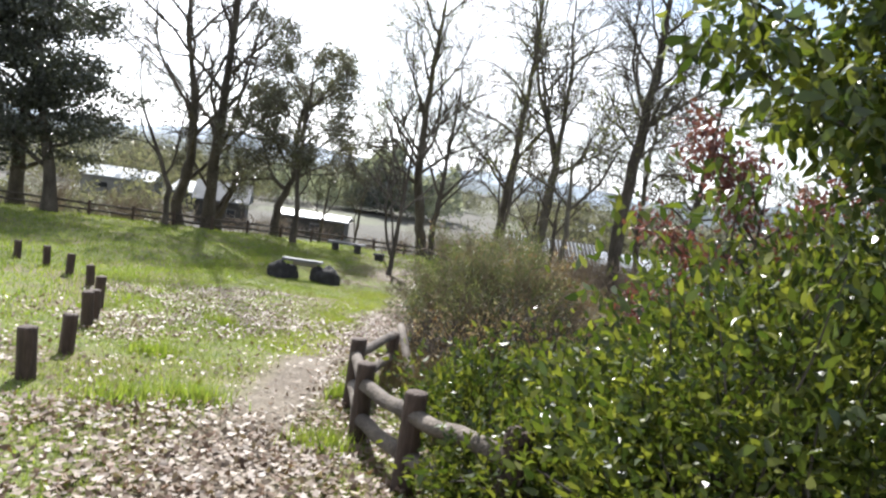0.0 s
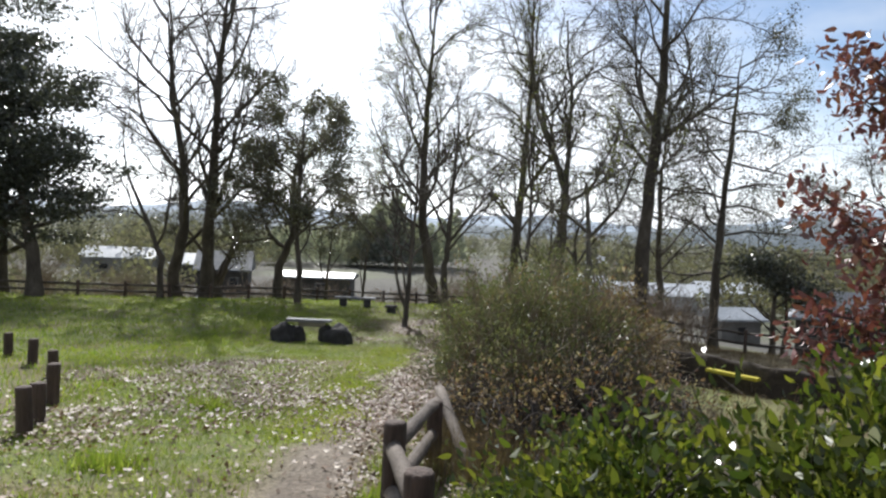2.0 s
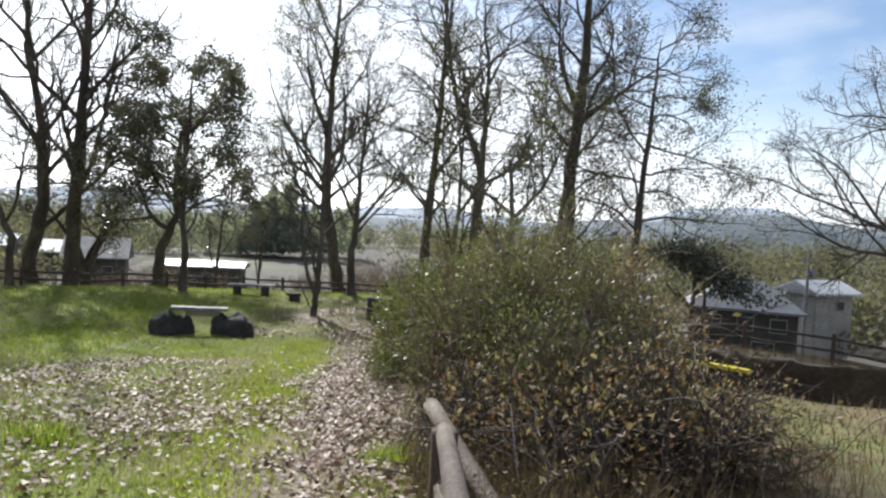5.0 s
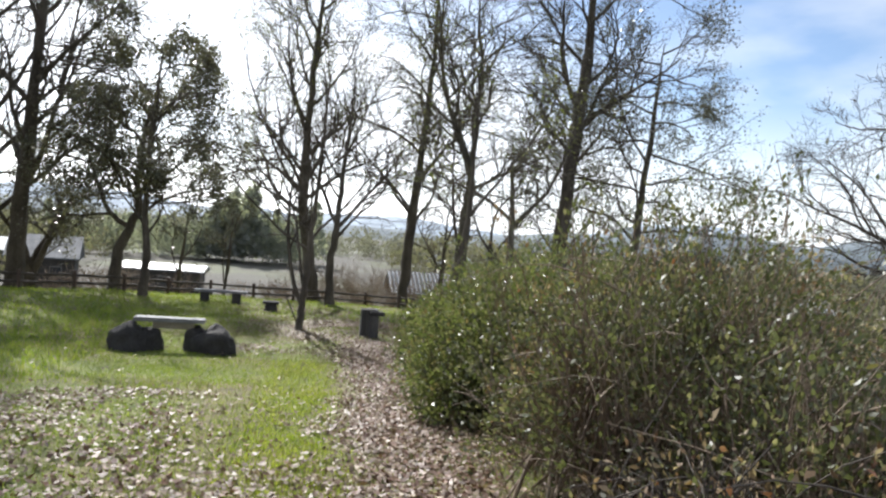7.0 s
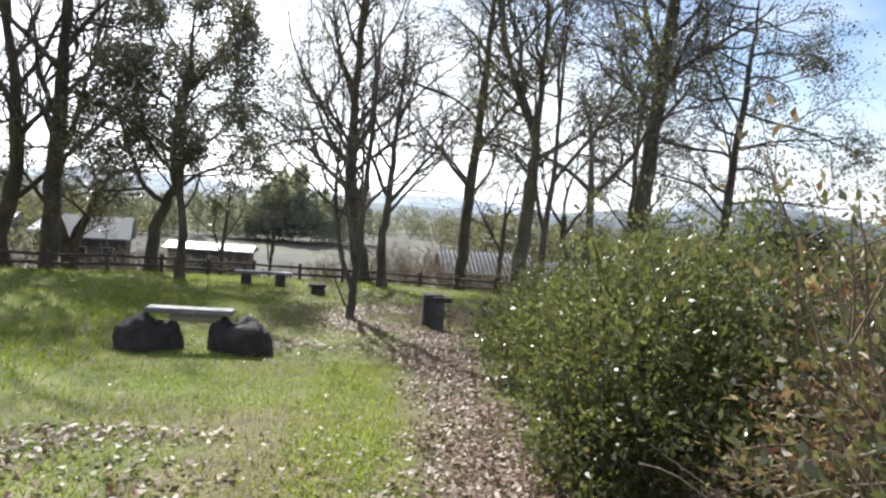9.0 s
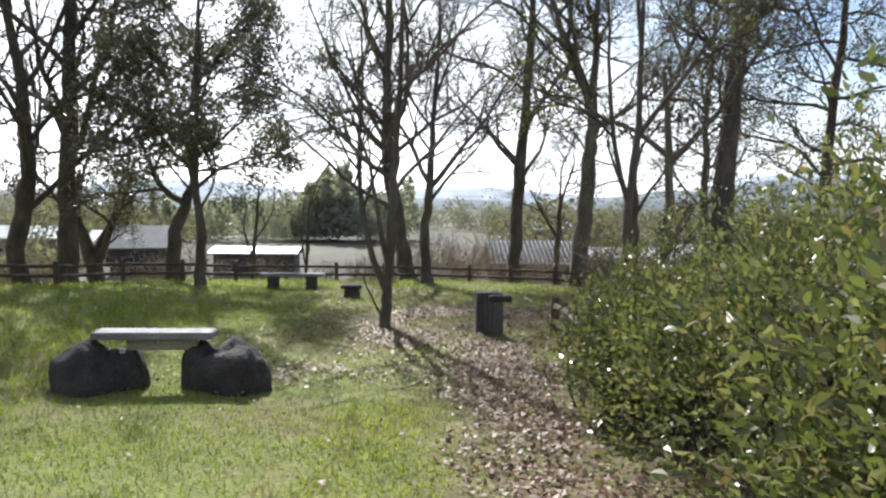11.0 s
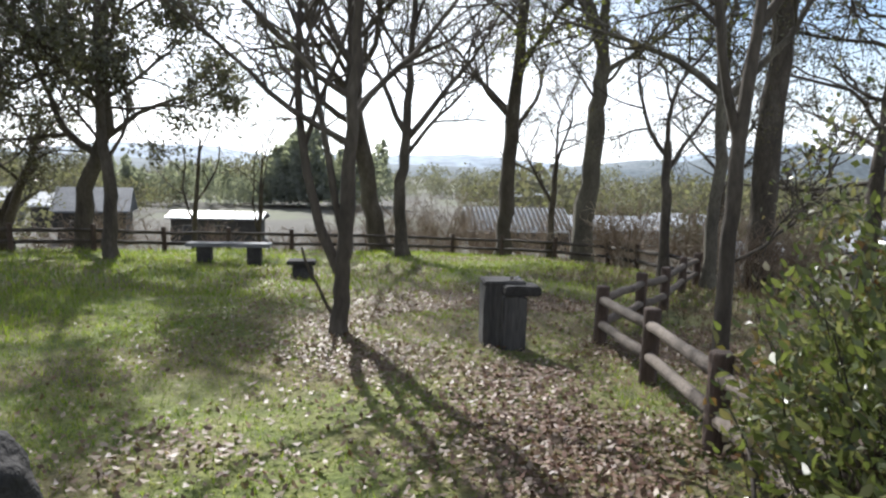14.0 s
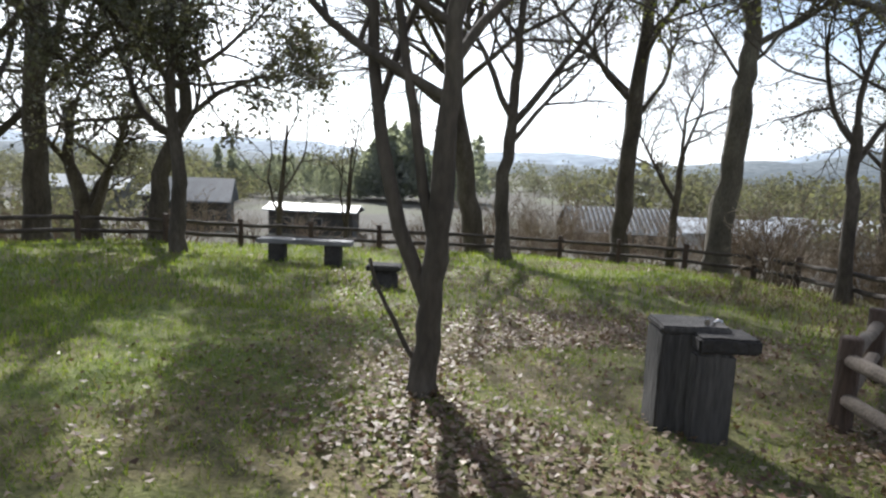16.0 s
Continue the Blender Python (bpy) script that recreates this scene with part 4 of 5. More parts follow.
# saplings that rise over the shrubs
def sapling(at, seed, height, limbs, leaf, leaves, size, label, clump=0.16, low=0.35):
    gen = np.random.default_rng(seed)
    x, y = at
    root = thing("sapling", (x, y, gz(x, y) - 0.03), label, "tree")
    t = Tubes()
    q = wander((0, 0, 0), (0.05, 0.05, 1), height, 8, 0.07, 0.05, gen)
    t.add(q, np.linspace(0.03, 0.008, len(q)), 7)
    piece("trunk", t.mesh("trunk", M_TWIG), root)
    b, ends = Tubes(), []
    for way, f, ln in limbs:
        k = f * (len(q) - 1)
        a = min(int(k), len(q) - 2)
        p = q[a] + (q[a + 1] - q[a]) * (k - a)
        w = wander(p, way, ln, 6, 0.1, 0.02, gen)
        b.add(w, np.linspace(0.016, 0.005, len(w)), 5, False)
        ends += list(w[2:])
        for i in range(7):
            s = wander(w[1 + i % 5], side_way(w[2] - w[1], gen.uniform(0.5, 1.0), gen.uniform(0, 6.28)), ln * gen.uniform(0.2, 0.45), 3, 0.12, 0.02, gen)
            b.add(s, np.linspace(0.006, 0.003, len(s)), 3, False)
            ends += list(s[1:])
    piece("branchwork", b.mesh("branchwork", M_TWIG), root)
    ends = np.array(ends)
    c = ends[gen.integers(0, len(ends), leaves)] + gen.normal(size=(leaves, 3)) * clump * 0.55
    v, f4 = leaf_ovals(c, gen.normal(size=(leaves, 3)) + np.array([0, 0, -0.9]), size * gen.uniform(0.6, 1.3, leaves), 0.2, 0.12, gen)
    piece("foliage", mesh_of("foliage", v, f4, leaf), root)
    return root


sapling((1.75, 2.6), 81, 2.75, [((-1.0, -0.2, 0.35), 0.75, 1.5), ((-0.9, 0.3, 0.6), 0.85, 1.3), ((0.3, 0.2, 0.5), 0.7, 1.2), ((-0.6, 0.1, 0.9), 0.95, 1.0), ((0.8, 0.1, 0.4), 0.8, 1.2), ((-0.4, -0.5, 0.1), 0.65, 1.1)],
        M_LEAF_BRIGHT, 4600, 0.1, "young broadleaf tree with drooping bright green leaves")
sapling((2.5, 5.9), 82, 2.9, [((-0.9, 0, 0.5), 0.6, 1.1), ((-0.8, -0.3, 0.2), 0.5, 1.0), ((0.6, 0, 0.5), 0.6, 1.2), ((-0.3, 0.3, 1.0), 0.85, 1.1), ((0.9, -0.2, 0.6), 0.75, 1.3), ((-0.7, 0.2, 0.8), 0.75, 1.0)],
        M_LEAF_RED, 3600, 0.075, "young tree with drooping dark red leaves")


# ---- grass, weeds and leaf litter ----
def scatter(n, xa, xb, ya, yb, keep, gen):
    x, y = gen.uniform(xa, xb, n), gen.uniform(ya, yb, n)
    ok = gen.uniform(0, 1, n) < keep(x, y)
    return x[ok], y[ok]


PATCH = np.random.default_rng(5).uniform(0, 2 * np.pi, (3, 40))


def patchy(x, y, s):
    """Uneven patches, 0 to 1, about 3 / s metres across."""
    v = np.zeros(np.shape(x))
    for a, b, c in PATCH.T:
        k = s * (0.5 + 0.4 * b)
        v = v + np.sin(k * (x * np.cos(a) + y * np.sin(a)) + 7 * c) / (1 + 0.25 * k / s)
    return np.clip(0.5 + v * 0.1, 0, 1)


def bush_free(x, y):
    return smooth01((near_line(x, y, BUSHLINE) - 1.1) / 0.6)


def blades(name, n, area, keep, length, width, material, seed, label, lean=0.55):
    gen = np.random.default_rng(seed)
    x, y = scatter(n, *area, keep, gen)
    k = len(x)
    base = np.stack([x, y, ground(x, y) - 0.01], 1)
    a = gen.uniform(0, 2 * np.pi, k)
    ln = length * gen.uniform(0.5, 1.5, k)
    tip = base + np.stack([np.cos(a) * lean * gen.uniform(0.2, 1.4, k), np.sin(a) * lean * gen.uniform(0.2, 1.4, k), np.ones(k)], 1) * ln[:, None]
    s = np.stack([-np.sin(a), np.cos(a), np.zeros(k)], 1) * width
    v = np.stack([base - s, base + s, tip], 1).reshape(-1, 3)
    me = mesh_of(name, v, np.arange(3 * k).reshape(-1, 3), material)
    return tagged(new(name, me), label, "grass", kind="stuff")


def on_lawn(x, y):
    bare = smooth01((near_line(x, y, TRACK) - 0.28) / 0.3)
    thin = 1 - 0.75 * smooth01(1 - (near_line(x, y, LITTER) - 0.35) / 0.5) * smooth01((y - 8) / 2)
    return np.where(y < 11, bare, 1) * thin * bush_free(x, y) * (1 - 0.35 * smooth01((x + 3.5) / 2.5) * smooth01((y - 20) / 3) * smooth01((33 - y) / 4)) * (outside(x, y) < 0.3)


blades("grass", 150000, (-5.5, 1.2, 1.0, 13.0), lambda x, y: on_lawn(x, y) * (0.35 + 0.65 * patchy(x, y, 1.9)), 0.05, 0.0045, M_GRASS, 91, "short green lawn grass", 0.8)
blades("grass", 160000, (-7.5, 2.5, 13.0, 27.0), lambda x, y: on_lawn(x, y) * (0.3 + 0.7 * patchy(x, y, 1.5)), 0.045, 0.006, M_GRASS, 92, "short green lawn grass in the shade of trees", 0.9)
blades("grass", 110000, (-20, 5.2, 6.0, 38.5), lambda x, y: on_lawn(x, y) * ((x < -5.2) | (y > 26.5)), 0.09, 0.012, M_GRASS, 93, "longer tufted grass along the lawn's edge")
FRESH = [(-2.0, 8.5), (-2.05, 13), (-1.9, 18.5)]
blades("grass", 40000, (-3.2, -1.0, 8.0, 19.0), lambda x, y: smooth01(1.25 - near_line(x, y, FRESH) / 0.55) * (0.4 + 0.6 * patchy(x, y, 2.2)), 0.045, 0.006, M_GRASS_FRESH, 90, "fresh yellow-green grass along the trodden strip", 0.8)
blades("dry_grass", 38000, (-9, 5, 1.0, 34.0), lambda x, y: on_lawn(x, y) * smooth01((patchy(x, y, 0.9) - 0.4) / 0.3), 0.08, 0.004, M_GRASS_DRY, 94, "straw-coloured dead grass among the lawn", 0.9)
blades("dry_grass", 38000, (2.5, 22, 4.0, 33.0), lambda x, y: smooth01((near_line(x, y, BUSHLINE) - 1.6) / 0.8), 0.15, 0.009, M_GRASS_BROWN, 95, "long brown dead grass on the slope", 0.9)
blades("weeds", 6000, (-0.9, 3.6, 8.2, 14.2), lambda x, y: smooth01(1 - (near_line(x, y, BUSHLINE) - 1.2) / 1.0) * 1.0, 0.3, 0.0035, M_GRASS_BROWN, 96, "tall dry weed stalks before the thicket", 0.5)

blades("weeds", 4200, (-0.75, 0.6, 6.9, 9.0), lambda x, y: 0.4 + 0.6 * patchy(x, y, 4.0), 0.34, 0.004, M_GRASS_BROWN, 98, "dry brown weeds round the fence end", 0.6)


def tufts(spots, seed):
    gen = np.random.default_rng(seed)
    k = 420
    V = []
    for x, y, r in spots:
        px, py = x + gen.normal(size=k) * r, y + gen.normal(size=k) * r
        base = np.stack([px, py, ground(px, py) - 0.01], 1)
        a = gen.uniform(0, 2 * np.pi, k)
        tip = base + np.stack([np.cos(a) * 0.5, np.sin(a) * 0.5, np.ones(k)], 1) * gen.uniform(0.08, 0.22, k)[:, None]
        s = np.stack([-np.sin(a), np.cos(a), np.zeros(k)], 1) * 0.006
        V.append(np.stack([base - s, base + s, tip], 1).reshape(-1, 3))
    V = np.concatenate(V)
    tagged(new("tufted_grass", mesh_of("tufted_grass", V, np.arange(len(V)).reshape(-1, 3), M_GRASS)), "lush green grass tufts standing in the leaf litter", "grass", kind="stuff")


tufts([(-2.6, 4.9, 0.16), (-2.2, 5.2, 0.14), (-0.95, 4.6, 0.12), (-0.95, 7.2, 0.12), (-1.0, 6.3, 0.1), (-3.3, 7.1, 0.15), (-3.5, 9.9, 0.15), (-0.8, 9.3, 0.13)], 97)


def litter(name, n, area, keep, size, material, seed, label):
    gen = np.random.default_rng(seed)
    x, y = scatter(n, *area, keep, gen)
    k = len(x)
    c = np.stack([x, y, ground(x, y) + gen.uniform(0.008, 0.05, k)], 1)
    d = gen.normal(size=(k, 3)) * np.array([1, 1, 0.35])
    d /= np.linalg.norm(d, axis=1)[:, None]
    s = np.cross(d, np.array([0, 0, 1.0]) + gen.normal(size=(k, 3)) * 0.35)
    s /= np.linalg.norm(s, axis=1)[:, None]
    u = np.cross(s, d)
    ln = (size * gen.uniform(0.6, 1.4, k))[:, None]
    curl = gen.uniform(0.05, 0.3, (k, 1))
    v = np.stack([c - d * ln / 2 + u * ln * curl, c + s * ln * 0.3, c + d * ln / 2 + u * ln * curl, c - s * ln * 0.3], 1).reshape(-1, 3)
    return tagged(new(name, mesh_of(name, v, np.arange(4 * k).reshape(-1, 4), material)), label, "leaves", kind="stuff")


litter("fallen_leaves", 60000, (-6.5, 0.8, -0.5, 15.0), lambda x, y: (0.16 + 0.84 * smooth01((patchy(x, y, 1.25) - 0.52) / 0.25) + smooth01(1 - (near_line(x, y, LITTER) - 0.2) / 0.6)) * 0.75
       * np.where(y < 11, 0.25 + 0.75 * smooth01((near_line(x, y, TRACK) - 0.1) / 0.3) + 0.6 * (y < 4.5), 1), 0.054, M_FALLEN, 101, "pale dry oak leaves strewn over the lawn")
litter("fallen_leaves", 8000, (-5.4, -2.0, 6.5, 15.0), lambda x, y: smooth01(1.25 - np.hypot((x + 3.5) / 1.5, (y - 11.0) / 3.8) - 0.35 * patchy(x, y, 2.2)), 0.056, M_FALLEN_RED, 105, "brown oak leaves lying thick on the lawn")
litter("fallen_leaves", 11000, (-3.4, -0.3, 0.8, 5.2), lambda x, y: smooth01(1.3 - near_line(x, y, [(-1.4, 0.5), (-1.6, 3.0), (-1.5, 4.5)]) / 1.2) * (0.3 + 0.7 * patchy(x, y, 3.0)), 0.058, M_FALLEN, 106, "brown and pale leaves over the start of the track")
litter("fallen_leaves", 42000, (-2.2, 1.8, 9.0, 23.0), lambda x, y: smooth01(1.2 - near_line(x + 0.15 * np.sin(3 * y), y, LITTER) / 0.7), 0.05, M_FALLEN_RED, 102, "thick reddish brown leaf litter along the path")
litter("fallen_leaves", 70000, (-5.0, 2.5, 19.0, 27.5), lambda x, y: (0.15 + 0.85 * smooth01((patchy(x + 3, y, 0.8) - 0.3) / 0.25)) * 0.8 * smooth01((x + 3.9 - 0.25 * (y - 20)) / 1.6) * smooth01((y - 19.4) / 2), 0.052, M_FALLEN, 104, "dense dry leaves lying round the bare trees")
litter("fallen_leaves", 100000, (-9.0, 5.0, 15.0, 36.0), lambda x, y: 0.02 + 0.9 * smooth01((patchy(x + 3, y, 0.8) - 0.24) / 0.3) * smooth01((x + 5.0) / 3) * smooth01((y - 18.5) / 3), 0.046, M_FALLEN, 103, "pale dry leaves under the bare trees")

# ---- fallen rail and board ----
drop = thing("fallen_rail", (-0.55, 8.35, gz(-0.55, 8.35)), "grey broken fence rail leaning into the weeds", "log")
piece("rail", rail_mesh((-0.08, 0.3, 0.5), (0.2, -1.0, 0.12), 0.055, M_RAIL, 5), drop)
board = thing("yellow_board", (4.85, 14.2, gz(4.85, 14.2)), "yellow painted board propped on a pole before the bank", "board", turn=-50)
M_YELLOW = solid("yellow_paint", [(0.3, (0.5, 0.42, 0.03)), (0.7, (0.62, 0.55, 0.06))], 3.0, 0.6, 0.2)
part("plank", box_bm(1.0, 0.16, 0.06, (0, 0, 0.36), 0.01, 0.003, 6), M_YELLOW, board)
piece("prop", rail_mesh((-0.35, 0, 0.34), (0.45, -0.25, 0.02), 0.018, M_RAIL, 12), board)
piece("prop", rail_mesh((0.35, 0, 0.34), (0.3, 0.2, 0.02), 0.018, M_RAIL, 13), board)

# ---- buildings in the valley ----
M_ROOF_PALE = solid("pale_metal_roof", [(0.3, (0.36, 0.38, 0.4)), (0.7, (0.5, 0.52, 0.54))], 0.6, 0.4, 0.1, 6.0)
M_ROOF_GREY = solid("grey_tile_roof", [(0.3, (0.09, 0.1, 0.115)), (0.7, (0.16, 0.17, 0.19))], 0.8, 0.55, 0.4, 9.0)
M_WALL_DARK = solid("dark_board_wall", [(0.3, (0.04, 0.036, 0.033)), (0.7, (0.075, 0.068, 0.06))], 0.9, 0.85, 0.4, 8.0)
M_WALL_PALE = solid("pale_plaster_wall", [(0.3, (0.2, 0.195, 0.185)), (0.7, (0.3, 0.29, 0.275))], 0.7, 0.85, 0.2, 8.0)
M_PANE = solid("dark_window_glass", [(0.3, (0.02, 0.022, 0.026)), (0.7, (0.04, 0.044, 0.05))], 0.5, 0.12, 0.0)
M_FILM = solid("greenhouse_film", [(0.3, (0.62, 0.64, 0.66)), (0.7, (0.76, 0.78, 0.8))], 0.5, 0.3, 0.05)


def roof_bm(w, d, rise, over, hip=0.0, thick=0.18):
    bm = bmesh.new()
    a, b = w / 2 + over, d / 2 + over
    r = a - hip
    low = [bm.verts.new(p) for p in ((-a, -b, 0), (a, -b, 0), (a, b, 0), (-a, b, 0))]
    top = [bm.verts.new(p) for p in ((-r, 0, rise), (r, 0, rise))]
    bm.faces.new((low[0], low[1], top[1], top[0]))
    bm.faces.new((low[2], low[3], top[0], top[1]))
    bm.faces.new((low[1], low[2], top[1]))
    bm.faces.new((low[3], low[0], top[0]))
    g = bmesh.ops.extrude_face_region(bm, geom=list(bm.faces))
    for v in g["geom"]:
        if isinstance(v, bmesh.types.BMVert):
            v.co.z -= thick
    bmesh.ops.recalc_face_normals(bm, faces=list(bm.faces))
    return bm


def building(name, at, w, d, wall, rise, label, roof_mat, wall_mat, turn=0, hip=0.0, windows=(), ribs=0, sink=0.4):
    x, y, z = at
    root = thing(name, at, label, "building", turn=turn)
    part("wall", box_bm(w, d, wall + sink, (0, 0, (wall - sink) / 2), 0.03), wall_mat, root)
    roof = part("roof", roof_bm(w, d, rise, 0.5, hip), roof_mat, root)
    roof.location.z = wall + 0.12
    for i in range(ribs):
        f = (i + 0.5) / ribs - 0.5
        rib = Tubes()
        rib.add([(f * (w + 0.9), -d / 2 - 0.5, 0.06), (f * (w + 0.9), 0, rise + 0.06)], [0.17, 0.17], 5)
        ob = piece("rib", rib.mesh("rib", M_WALL_DARK), root)
        ob.location.z = wall + 0.12
    for wx, wz, ww, wh in windows:
        win = part("window", box_bm(ww, 0.1, wh, (wx, -d / 2 - 0.03, wz), 0.02), M_WALL_PALE, root, "pale window frame")
        part("pane", box_bm(ww - 0.16, 0.06, wh - 0.16, (wx, -d / 2 - 0.075, wz), 0.0), M_PANE, win)
    return root


building("barn", (-18.0, 92, gz(-18, 92)), 9.2, 4.6, 2.5, 0.55, "long dark barn with bright metal roof in the valley", M_ROOF_PALE, M_WALL_DARK, windows=((-2.6, 1.3, 1.4, 1.0), (0.6, 1.3, 1.4, 1.0)))
building("house", (-31.0, 92, gz(-31, 92)), 6.5, 6.0, 3.0, 2.4, "farmhouse with blue-grey gable roof in the valley", M_ROOF_GREY, M_WALL_DARK, 12, windows=((-1.4, 1.5, 1.2, 1.2), (1.4, 1.5, 1.2, 1.2)))
building("house", (-38.0, 104, gz(-38, 104)), 8, 6.0, 2.6, 1.5, "low house with pale metal roof", M_ROOF_PALE, M_WALL_DARK, -6, windows=((0, 1.3, 1.6, 1.0),))
building("house", (-55.0, 112, gz(-55, 112)), 11, 7.0, 2.8, 1.6, "wide low house with pale roof among trees", M_ROOF_PALE, M_WALL_PALE, 8, windows=((-2, 1.4, 1.6, 1.0), (2, 1.4, 1.6, 1.0)))
building("shed", (15.5, 92, gz(15.5, 92)), 11.0, 8.0, 2.0, 2.3, "shed with ribbed corrugated grey and white roof", M_FILM, M_WALL_DARK, ribs=22)
building("greenhouse", (28.5, 96, gz(28.5, 96)), 13.0, 6.0, 1.9, 1.5, "long white film greenhouse in the fields", M_FILM, M_FILM)
building("greenhouse", (45.0, 104, gz(45, 104)), 13.0, 6.0, 1.9, 1.5, "white film greenhouse beside the fields", M_FILM, M_FILM)
building("house", (31.0, 150, gz(31, 150)), 8.0, 6.0, 3.4, 1.6, "distant house with white roof before the woods", M_ROOF_PALE, M_WALL_DARK, 5, windows=((-1.6, 1.7, 1.2, 1.2), (1.6, 1.7, 1.2, 1.2)))
building("house", (28.2, 48.6, -8.2), 6.6, 5.6, 4.0, 1.8, "two-storey house with grey hip roof below the slope", M_ROOF_GREY, M_WALL_DARK, -28, 2.4,
         windows=((-2.1, 3.1, 1.1, 1.0), (0, 3.1, 1.1, 1.0), (2.1, 3.1, 1.1, 1.0), (-1.9, 1.1, 1.2, 1.3), (1.2, 1.1, 1.5, 1.7)), sink=1.5)
building("shed", (24.0, 58, gz(24, 58)), 3.6, 3.0, 2.1, 0.8, "small pale shed beside the road", M_ROOF_PALE, M_WALL_PALE, 10, windows=((0, 1.2, 0.9, 0.8),))
BANK = [(2.6, 17.6), (4.0, 15.7), (5.2, 14.1), (6.5, 12.9), (8.6, 11.4), (12.0, 9.4), (17.0, 7.0)]


def earth_bank(line, label, high=0.62, deep=2.2):
    """A low bank with a steep ragged face and a rounded grassy top."""
    seg = np.array(line, float)
    ln = np.concatenate([[0], np.cumsum(np.linalg.norm(np.diff(seg, axis=0), axis=1))])
    k = int(ln[-1] / 0.2)
    at = np.linspace(0, ln[-1], k)
    x, y = np.interp(at, ln, seg[:, 0]), np.interp(at, ln, seg[:, 1])
    nx, ny = -np.gradient(y), np.gradient(x)
    size = np.hypot(nx, ny)
    nx, ny = nx / size, ny / size
    gen = np.random.default_rng(140)
    taper = smooth01(at / 2.5) * smooth01((ln[-1] - at) / 2.5)
    rows = []
    for off, up in ((-0.1, -0.2), (-0.04, 0.25), (0.02, 0.7), (0.0, 1.0), (0.25, 1.03), (0.8, 0.85), (deep, 0.2), (deep + 0.7, -0.2)):
        f = off + 0.03 * gen.normal(size=k)
        px, py = x + nx * f, y + ny * f
        rows.append(np.stack([px, py, ground(px, py) + high * up * np.maximum(taper, 0.02) * (1 + 0.1 * np.sin(at * 0.9)) + 0.03 * gen.normal(size=k)], 1))
    v = np.concatenate(rows)
    i = np.arange(k - 1)
    f = np.concatenate([np.stack([r * k + i, r * k + i + 1, (r + 1) * k + i + 1, (r + 1) * k + i], 1) for r in range(len(rows) - 1)])
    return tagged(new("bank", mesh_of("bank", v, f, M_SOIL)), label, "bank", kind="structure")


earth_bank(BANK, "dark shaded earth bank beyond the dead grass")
fence([(7.6, 31.5), (10.4, 28.6), (12.5, 25.6), (15.0, 22.8), (18.5, 19.6), (23.0, 16.5)], "dark post and rail fence along the lane", h=0.95, rails=(0.4, 0.8), spacing=2.7)
broad_evergreen((13.4, 29.8), 43, [(0, 0, 0.14), (0.7, 0.5, 0.1)],
                [(-0.8, 0, 4.0, 0.7, 0.4), (0.1, 0, 3.5, 0.7, 0.35), (0.9, -0.1, 3.0, 0.7, 0.3), (1.7, -0.2, 2.5, 0.7, 0.25), (2.5, -0.2, 2.1, 0.5, 0.2)], 4200, "low dark conifer with a drooping bough beside the lane", 4.2)


def utility_pole(x, y, h):
    root = thing("utility_pole", (x, y, gz(x, y)), "grey utility pole with cross arm and transformer", "pole")
    t = Tubes()
    t.add([(0, 0, -0.3), (0, 0, h * 0.5), (0, 0, h)], [0.17, 0.14, 0.1], 10)
    piece("shaft", t.mesh("shaft", M_SLAB), root)
    part("cross_arm", box_bm(1.7, 0.1, 0.1, (0, -0.12, h - 0.5), 0.01), M_SLAB, root)
    part("transformer", box_bm(0.45, 0.45, 0.75, (0.35, 0, h - 1.6), 0.06), M_SLAB, root)


utility_pole(34.5, 50.0, 8.0)
building("shed", (37.0, 52, -5.3), 4.2, 3.2, 2.1, 0.9, "small shed with white metal roof below the slope", M_ROOF_PALE, M_WALL_PALE, 14, windows=((0.6, 1.2, 0.9, 0.8),), sink=3.0)


# ---- woods and hills ----
def woods(name, spots, seed, material, label, conifer=False, quads=170):
    gen = np.random.default_rng(seed)
    V = []
    for x, y, h in spots:
        h *= 1 + 0.28 * math.sin(x * 0.09 + y * 0.05) + 0.18 * math.sin(x * 0.31)
        z0 = gz(x, y) if y < 400 else -9.0
        k = quads
        if conifer:
            t = gen.uniform(0, 1, k) ** 0.7
            r = (1 - t) * h * 0.2 + 0.15
            a = gen.uniform(0, 6.283, k)
            c = np.stack([x + np.cos(a) * r, y + np.sin(a) * r, z0 + h * (0.08 + 0.92 * t)], 1)
        else:
            d = gen.normal(size=(k, 3))
            d /= np.linalg.norm(d, axis=1)[:, None]
            c = np.array([x, y, z0 + h * 0.52]) + d * gen.uniform(0.55, 1.0, (k, 1)) * np.array([h * 0.4, h * 0.4, h * 0.48])
        v, _ = leaf_quads(c, gen.normal(size=(k, 3)), h * (0.055 if conifer else 0.08) * gen.uniform(0.6, 1.4, k), 0.45, 0.2, gen)
        V.append(v)
    V = np.concatenate(V)
    return tagged(new(name, mesh_of(name, V, np.arange(len(V)).reshape(-1, 4), material)), label, "woods", kind="stuff")


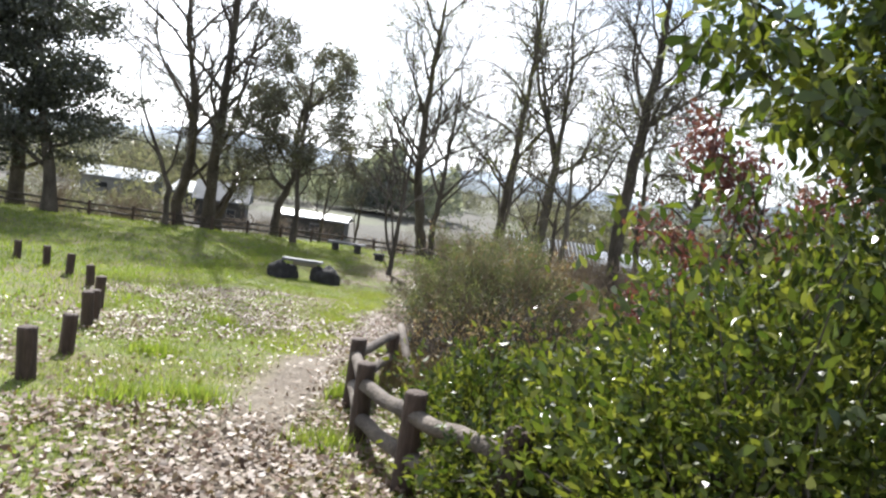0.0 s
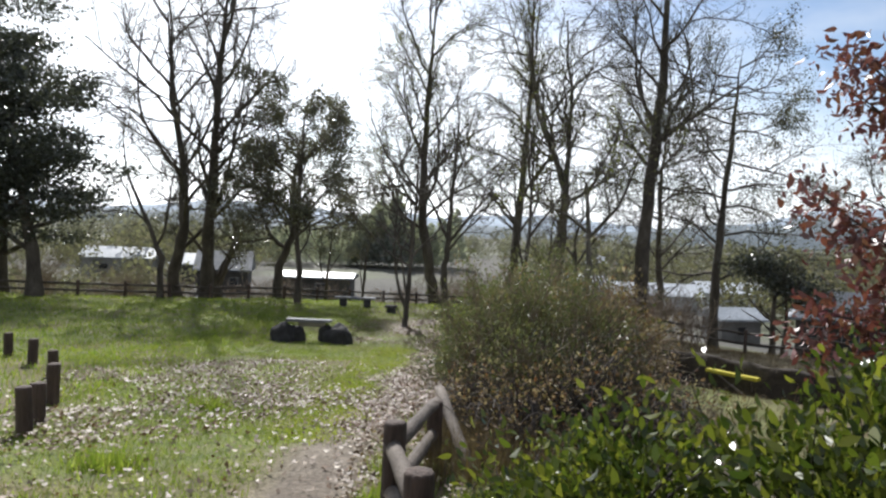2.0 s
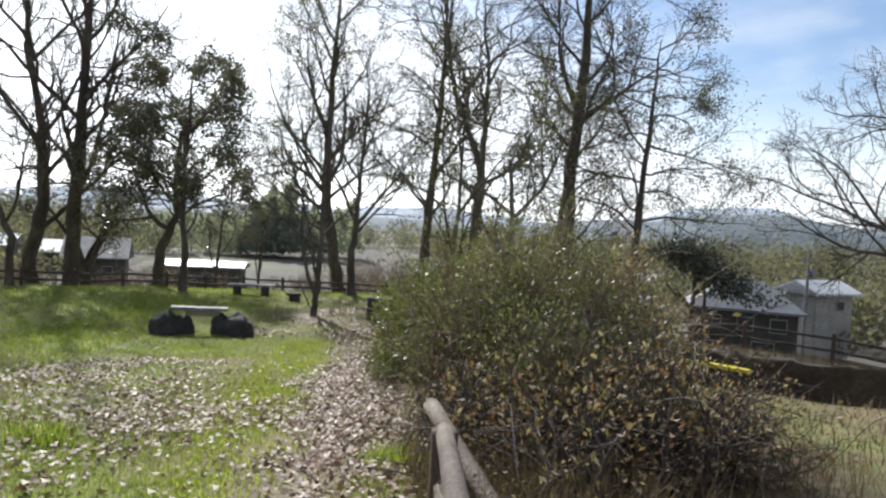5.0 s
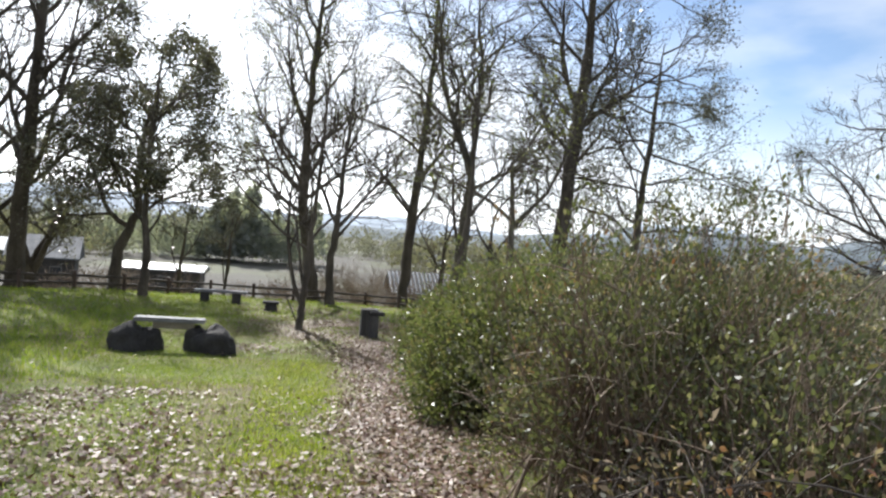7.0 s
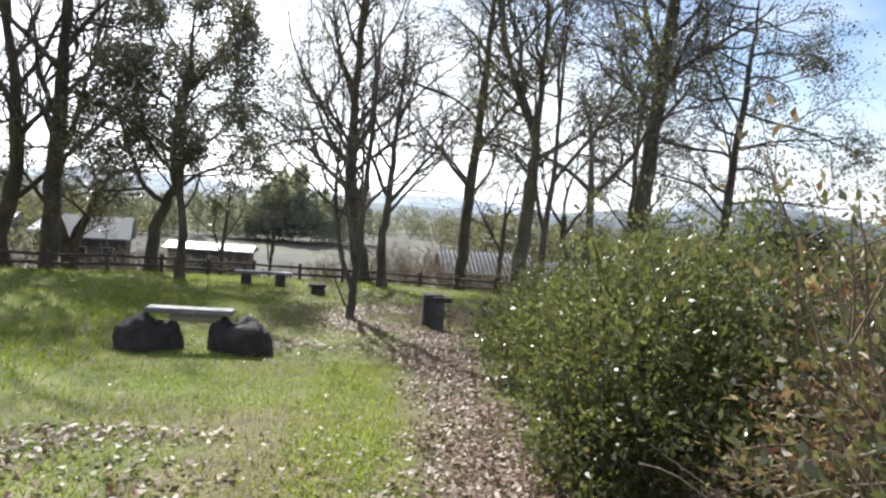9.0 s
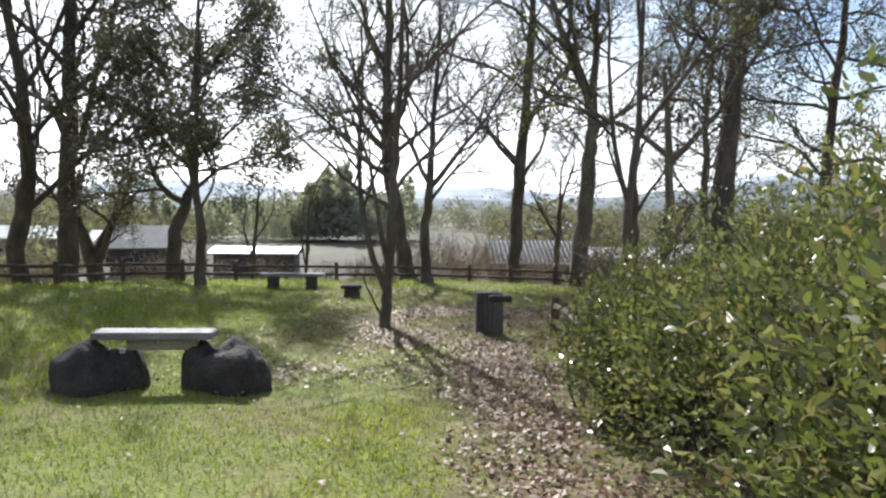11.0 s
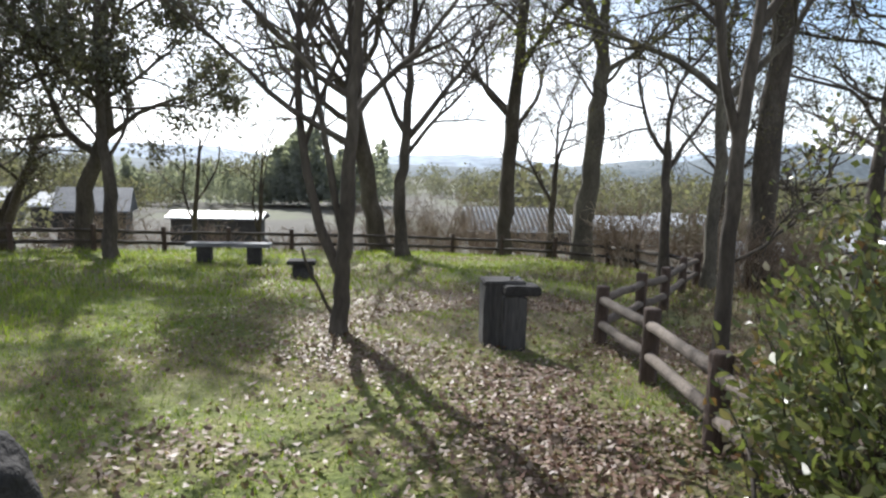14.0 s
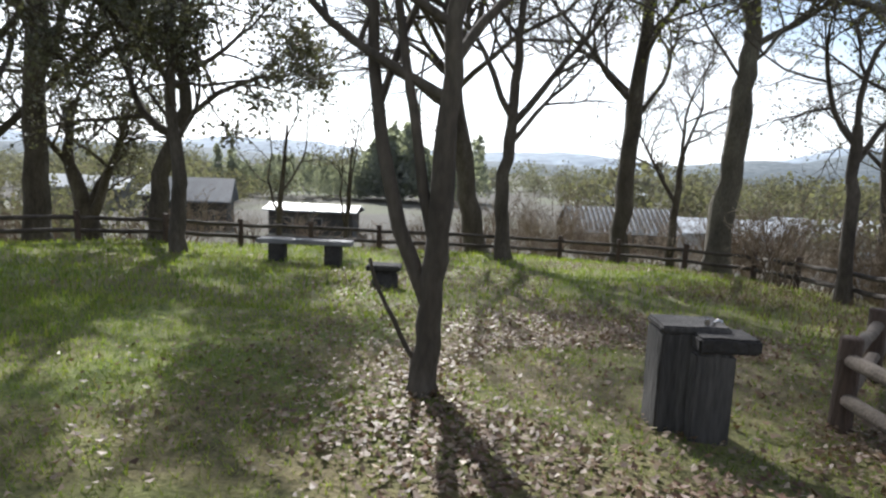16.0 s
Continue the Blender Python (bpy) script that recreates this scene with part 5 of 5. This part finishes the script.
# leaf colours lightened towards grey to stand in for haze, cedars most
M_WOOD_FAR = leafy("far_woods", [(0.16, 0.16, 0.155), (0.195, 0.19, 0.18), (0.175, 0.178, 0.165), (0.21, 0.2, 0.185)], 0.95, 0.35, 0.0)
M_WOOD_GREEN = leafy("hazed_green_woods", [(0.125, 0.122, 0.1), (0.155, 0.15, 0.118), (0.175, 0.175, 0.12), (0.145, 0.132, 0.115), (0.125, 0.113, 0.105)], 0.95, 0.35, 0.0)
M_CEDAR = leafy("hazed_cedars", [(0.2, 0.215, 0.215), (0.27, 0.28, 0.275), (0.23, 0.245, 0.24)], 0.95, 0.5, 0.0)
wg = np.random.default_rng(111)
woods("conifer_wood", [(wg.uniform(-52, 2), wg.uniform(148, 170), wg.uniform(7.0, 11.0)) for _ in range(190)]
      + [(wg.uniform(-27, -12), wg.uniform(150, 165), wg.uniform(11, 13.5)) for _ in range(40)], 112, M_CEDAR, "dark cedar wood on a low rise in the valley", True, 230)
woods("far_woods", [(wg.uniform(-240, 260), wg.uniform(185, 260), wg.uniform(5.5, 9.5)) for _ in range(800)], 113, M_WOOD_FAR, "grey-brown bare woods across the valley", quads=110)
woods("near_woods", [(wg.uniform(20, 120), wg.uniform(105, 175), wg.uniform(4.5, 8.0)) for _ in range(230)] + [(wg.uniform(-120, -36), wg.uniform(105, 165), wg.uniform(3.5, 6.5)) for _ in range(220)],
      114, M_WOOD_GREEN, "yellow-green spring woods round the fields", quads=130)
woods("near_woods", [(wg.uniform(34, 90), wg.uniform(46, 95), wg.uniform(3.0, 6.0)) for _ in range(140)] + [(wg.uniform(-60, -30), wg.uniform(50, 85), wg.uniform(2.5, 4.5)) for _ in range(110)],
      115, M_WOOD_GREEN, "shrubby woods below the park")


def brush(x, y, h, seed):
    """A leafless thicket of thin upright shoots on the slope."""
    gen = np.random.default_rng(seed)
    root = thing("bare_bush", (x, y, gz(x, y) - 0.05), "leafless grey-brown bush on the slope below the fence", "shrub", "bare bushes below the fence")
    t, tips = Tubes(), []
    for _ in range(16):
        a = gen.uniform(0, 6.283)
        q = wander((gen.normal() * 0.25, gen.normal() * 0.25, 0), (0.5 * math.cos(a), 0.5 * math.sin(a), 1), h * gen.uniform(0.7, 1.1), 6, 0.1, 0.03, gen)
        rr = np.linspace(0.022, 0.008, len(q))
        t.add(q, rr, 4, False)
        branches(t, q, rr, 0, gen, tips, {"shoots": (5, 3), "bend": 0.16, "rise": 0.05})
    tagged(piece("twig_tangle", t.mesh("twig_tangle", M_STALK), root), kind="stuff")
    return root


for i, (x, y, h) in enumerate([(1.6, 42.5, 2.8), (0.2, 44, 2.5), (-11, 41, 2.2), (-3.2, 42, 1.6), (7.5, 39.5, 2.4), (8.6, 35.5, 2.2), (10.5, 37, 2.6), (8.2, 30.5, 1.8), (-17, 36, 2.2), (-20, 33, 2.4), (3.8, 44, 2.2), (9.2, 27.5, 2.0)]):
    made_brush = brush(x, y, h, 130 + i)
    for k in range(3):
        bx, by = x + (k - 1) * 2.3 + 0.5 * math.sin(7 * i + k), y + 3.2 + 2.6 * k
        copy_thing(made_brush, pose(bx, by, gz(bx, by) - 0.05, 0, 0, 90 * k + 40 * i))


def hills(name, y, span, peaks, material, label):
    """A long far ridge with a rounded back."""
    xs = np.linspace(-span, span, 220)
    h = np.full_like(xs, 4.0)
    for px, ph, pw in peaks:
        h = np.maximum(h, ph * np.exp(-((xs - px) / pw) ** 2))
    h = h * (1 + 0.05 * np.sin(xs * 0.021) + 0.03 * np.sin(xs * 0.06 + 1))
    rows = []
    for f, hh in ((0, -0.1), (0.25, 0.55), (0.5, 0.9), (0.75, 1.0), (1.0, 0.8)):
        rows.append(np.stack([xs, y + f * 0.3 * y + 0 * xs, -9 + h * max(hh, 0) - (0 if hh > 0 else 6)], 1))
    v = np.concatenate(rows)
    n = len(xs)
    i = np.arange(n - 1)
    f = np.concatenate([np.stack([r * n + i, r * n + i + 1, (r + 1) * n + i + 1, (r + 1) * n + i], 1) for r in range(4)])
    return tagged(new(name, mesh_of(name, v, f, material, True)), label, "hills", kind="structure")


# distance haze is put into these base colours: bluer and paler further off
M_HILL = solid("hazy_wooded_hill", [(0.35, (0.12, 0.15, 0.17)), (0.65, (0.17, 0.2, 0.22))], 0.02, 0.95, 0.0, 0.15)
M_RANGE = solid("haze_tinted_range", [(0.35, (0.3, 0.36, 0.43)), (0.65, (0.36, 0.42, 0.49))], 0.004, 0.95, 0.0, 0.02)
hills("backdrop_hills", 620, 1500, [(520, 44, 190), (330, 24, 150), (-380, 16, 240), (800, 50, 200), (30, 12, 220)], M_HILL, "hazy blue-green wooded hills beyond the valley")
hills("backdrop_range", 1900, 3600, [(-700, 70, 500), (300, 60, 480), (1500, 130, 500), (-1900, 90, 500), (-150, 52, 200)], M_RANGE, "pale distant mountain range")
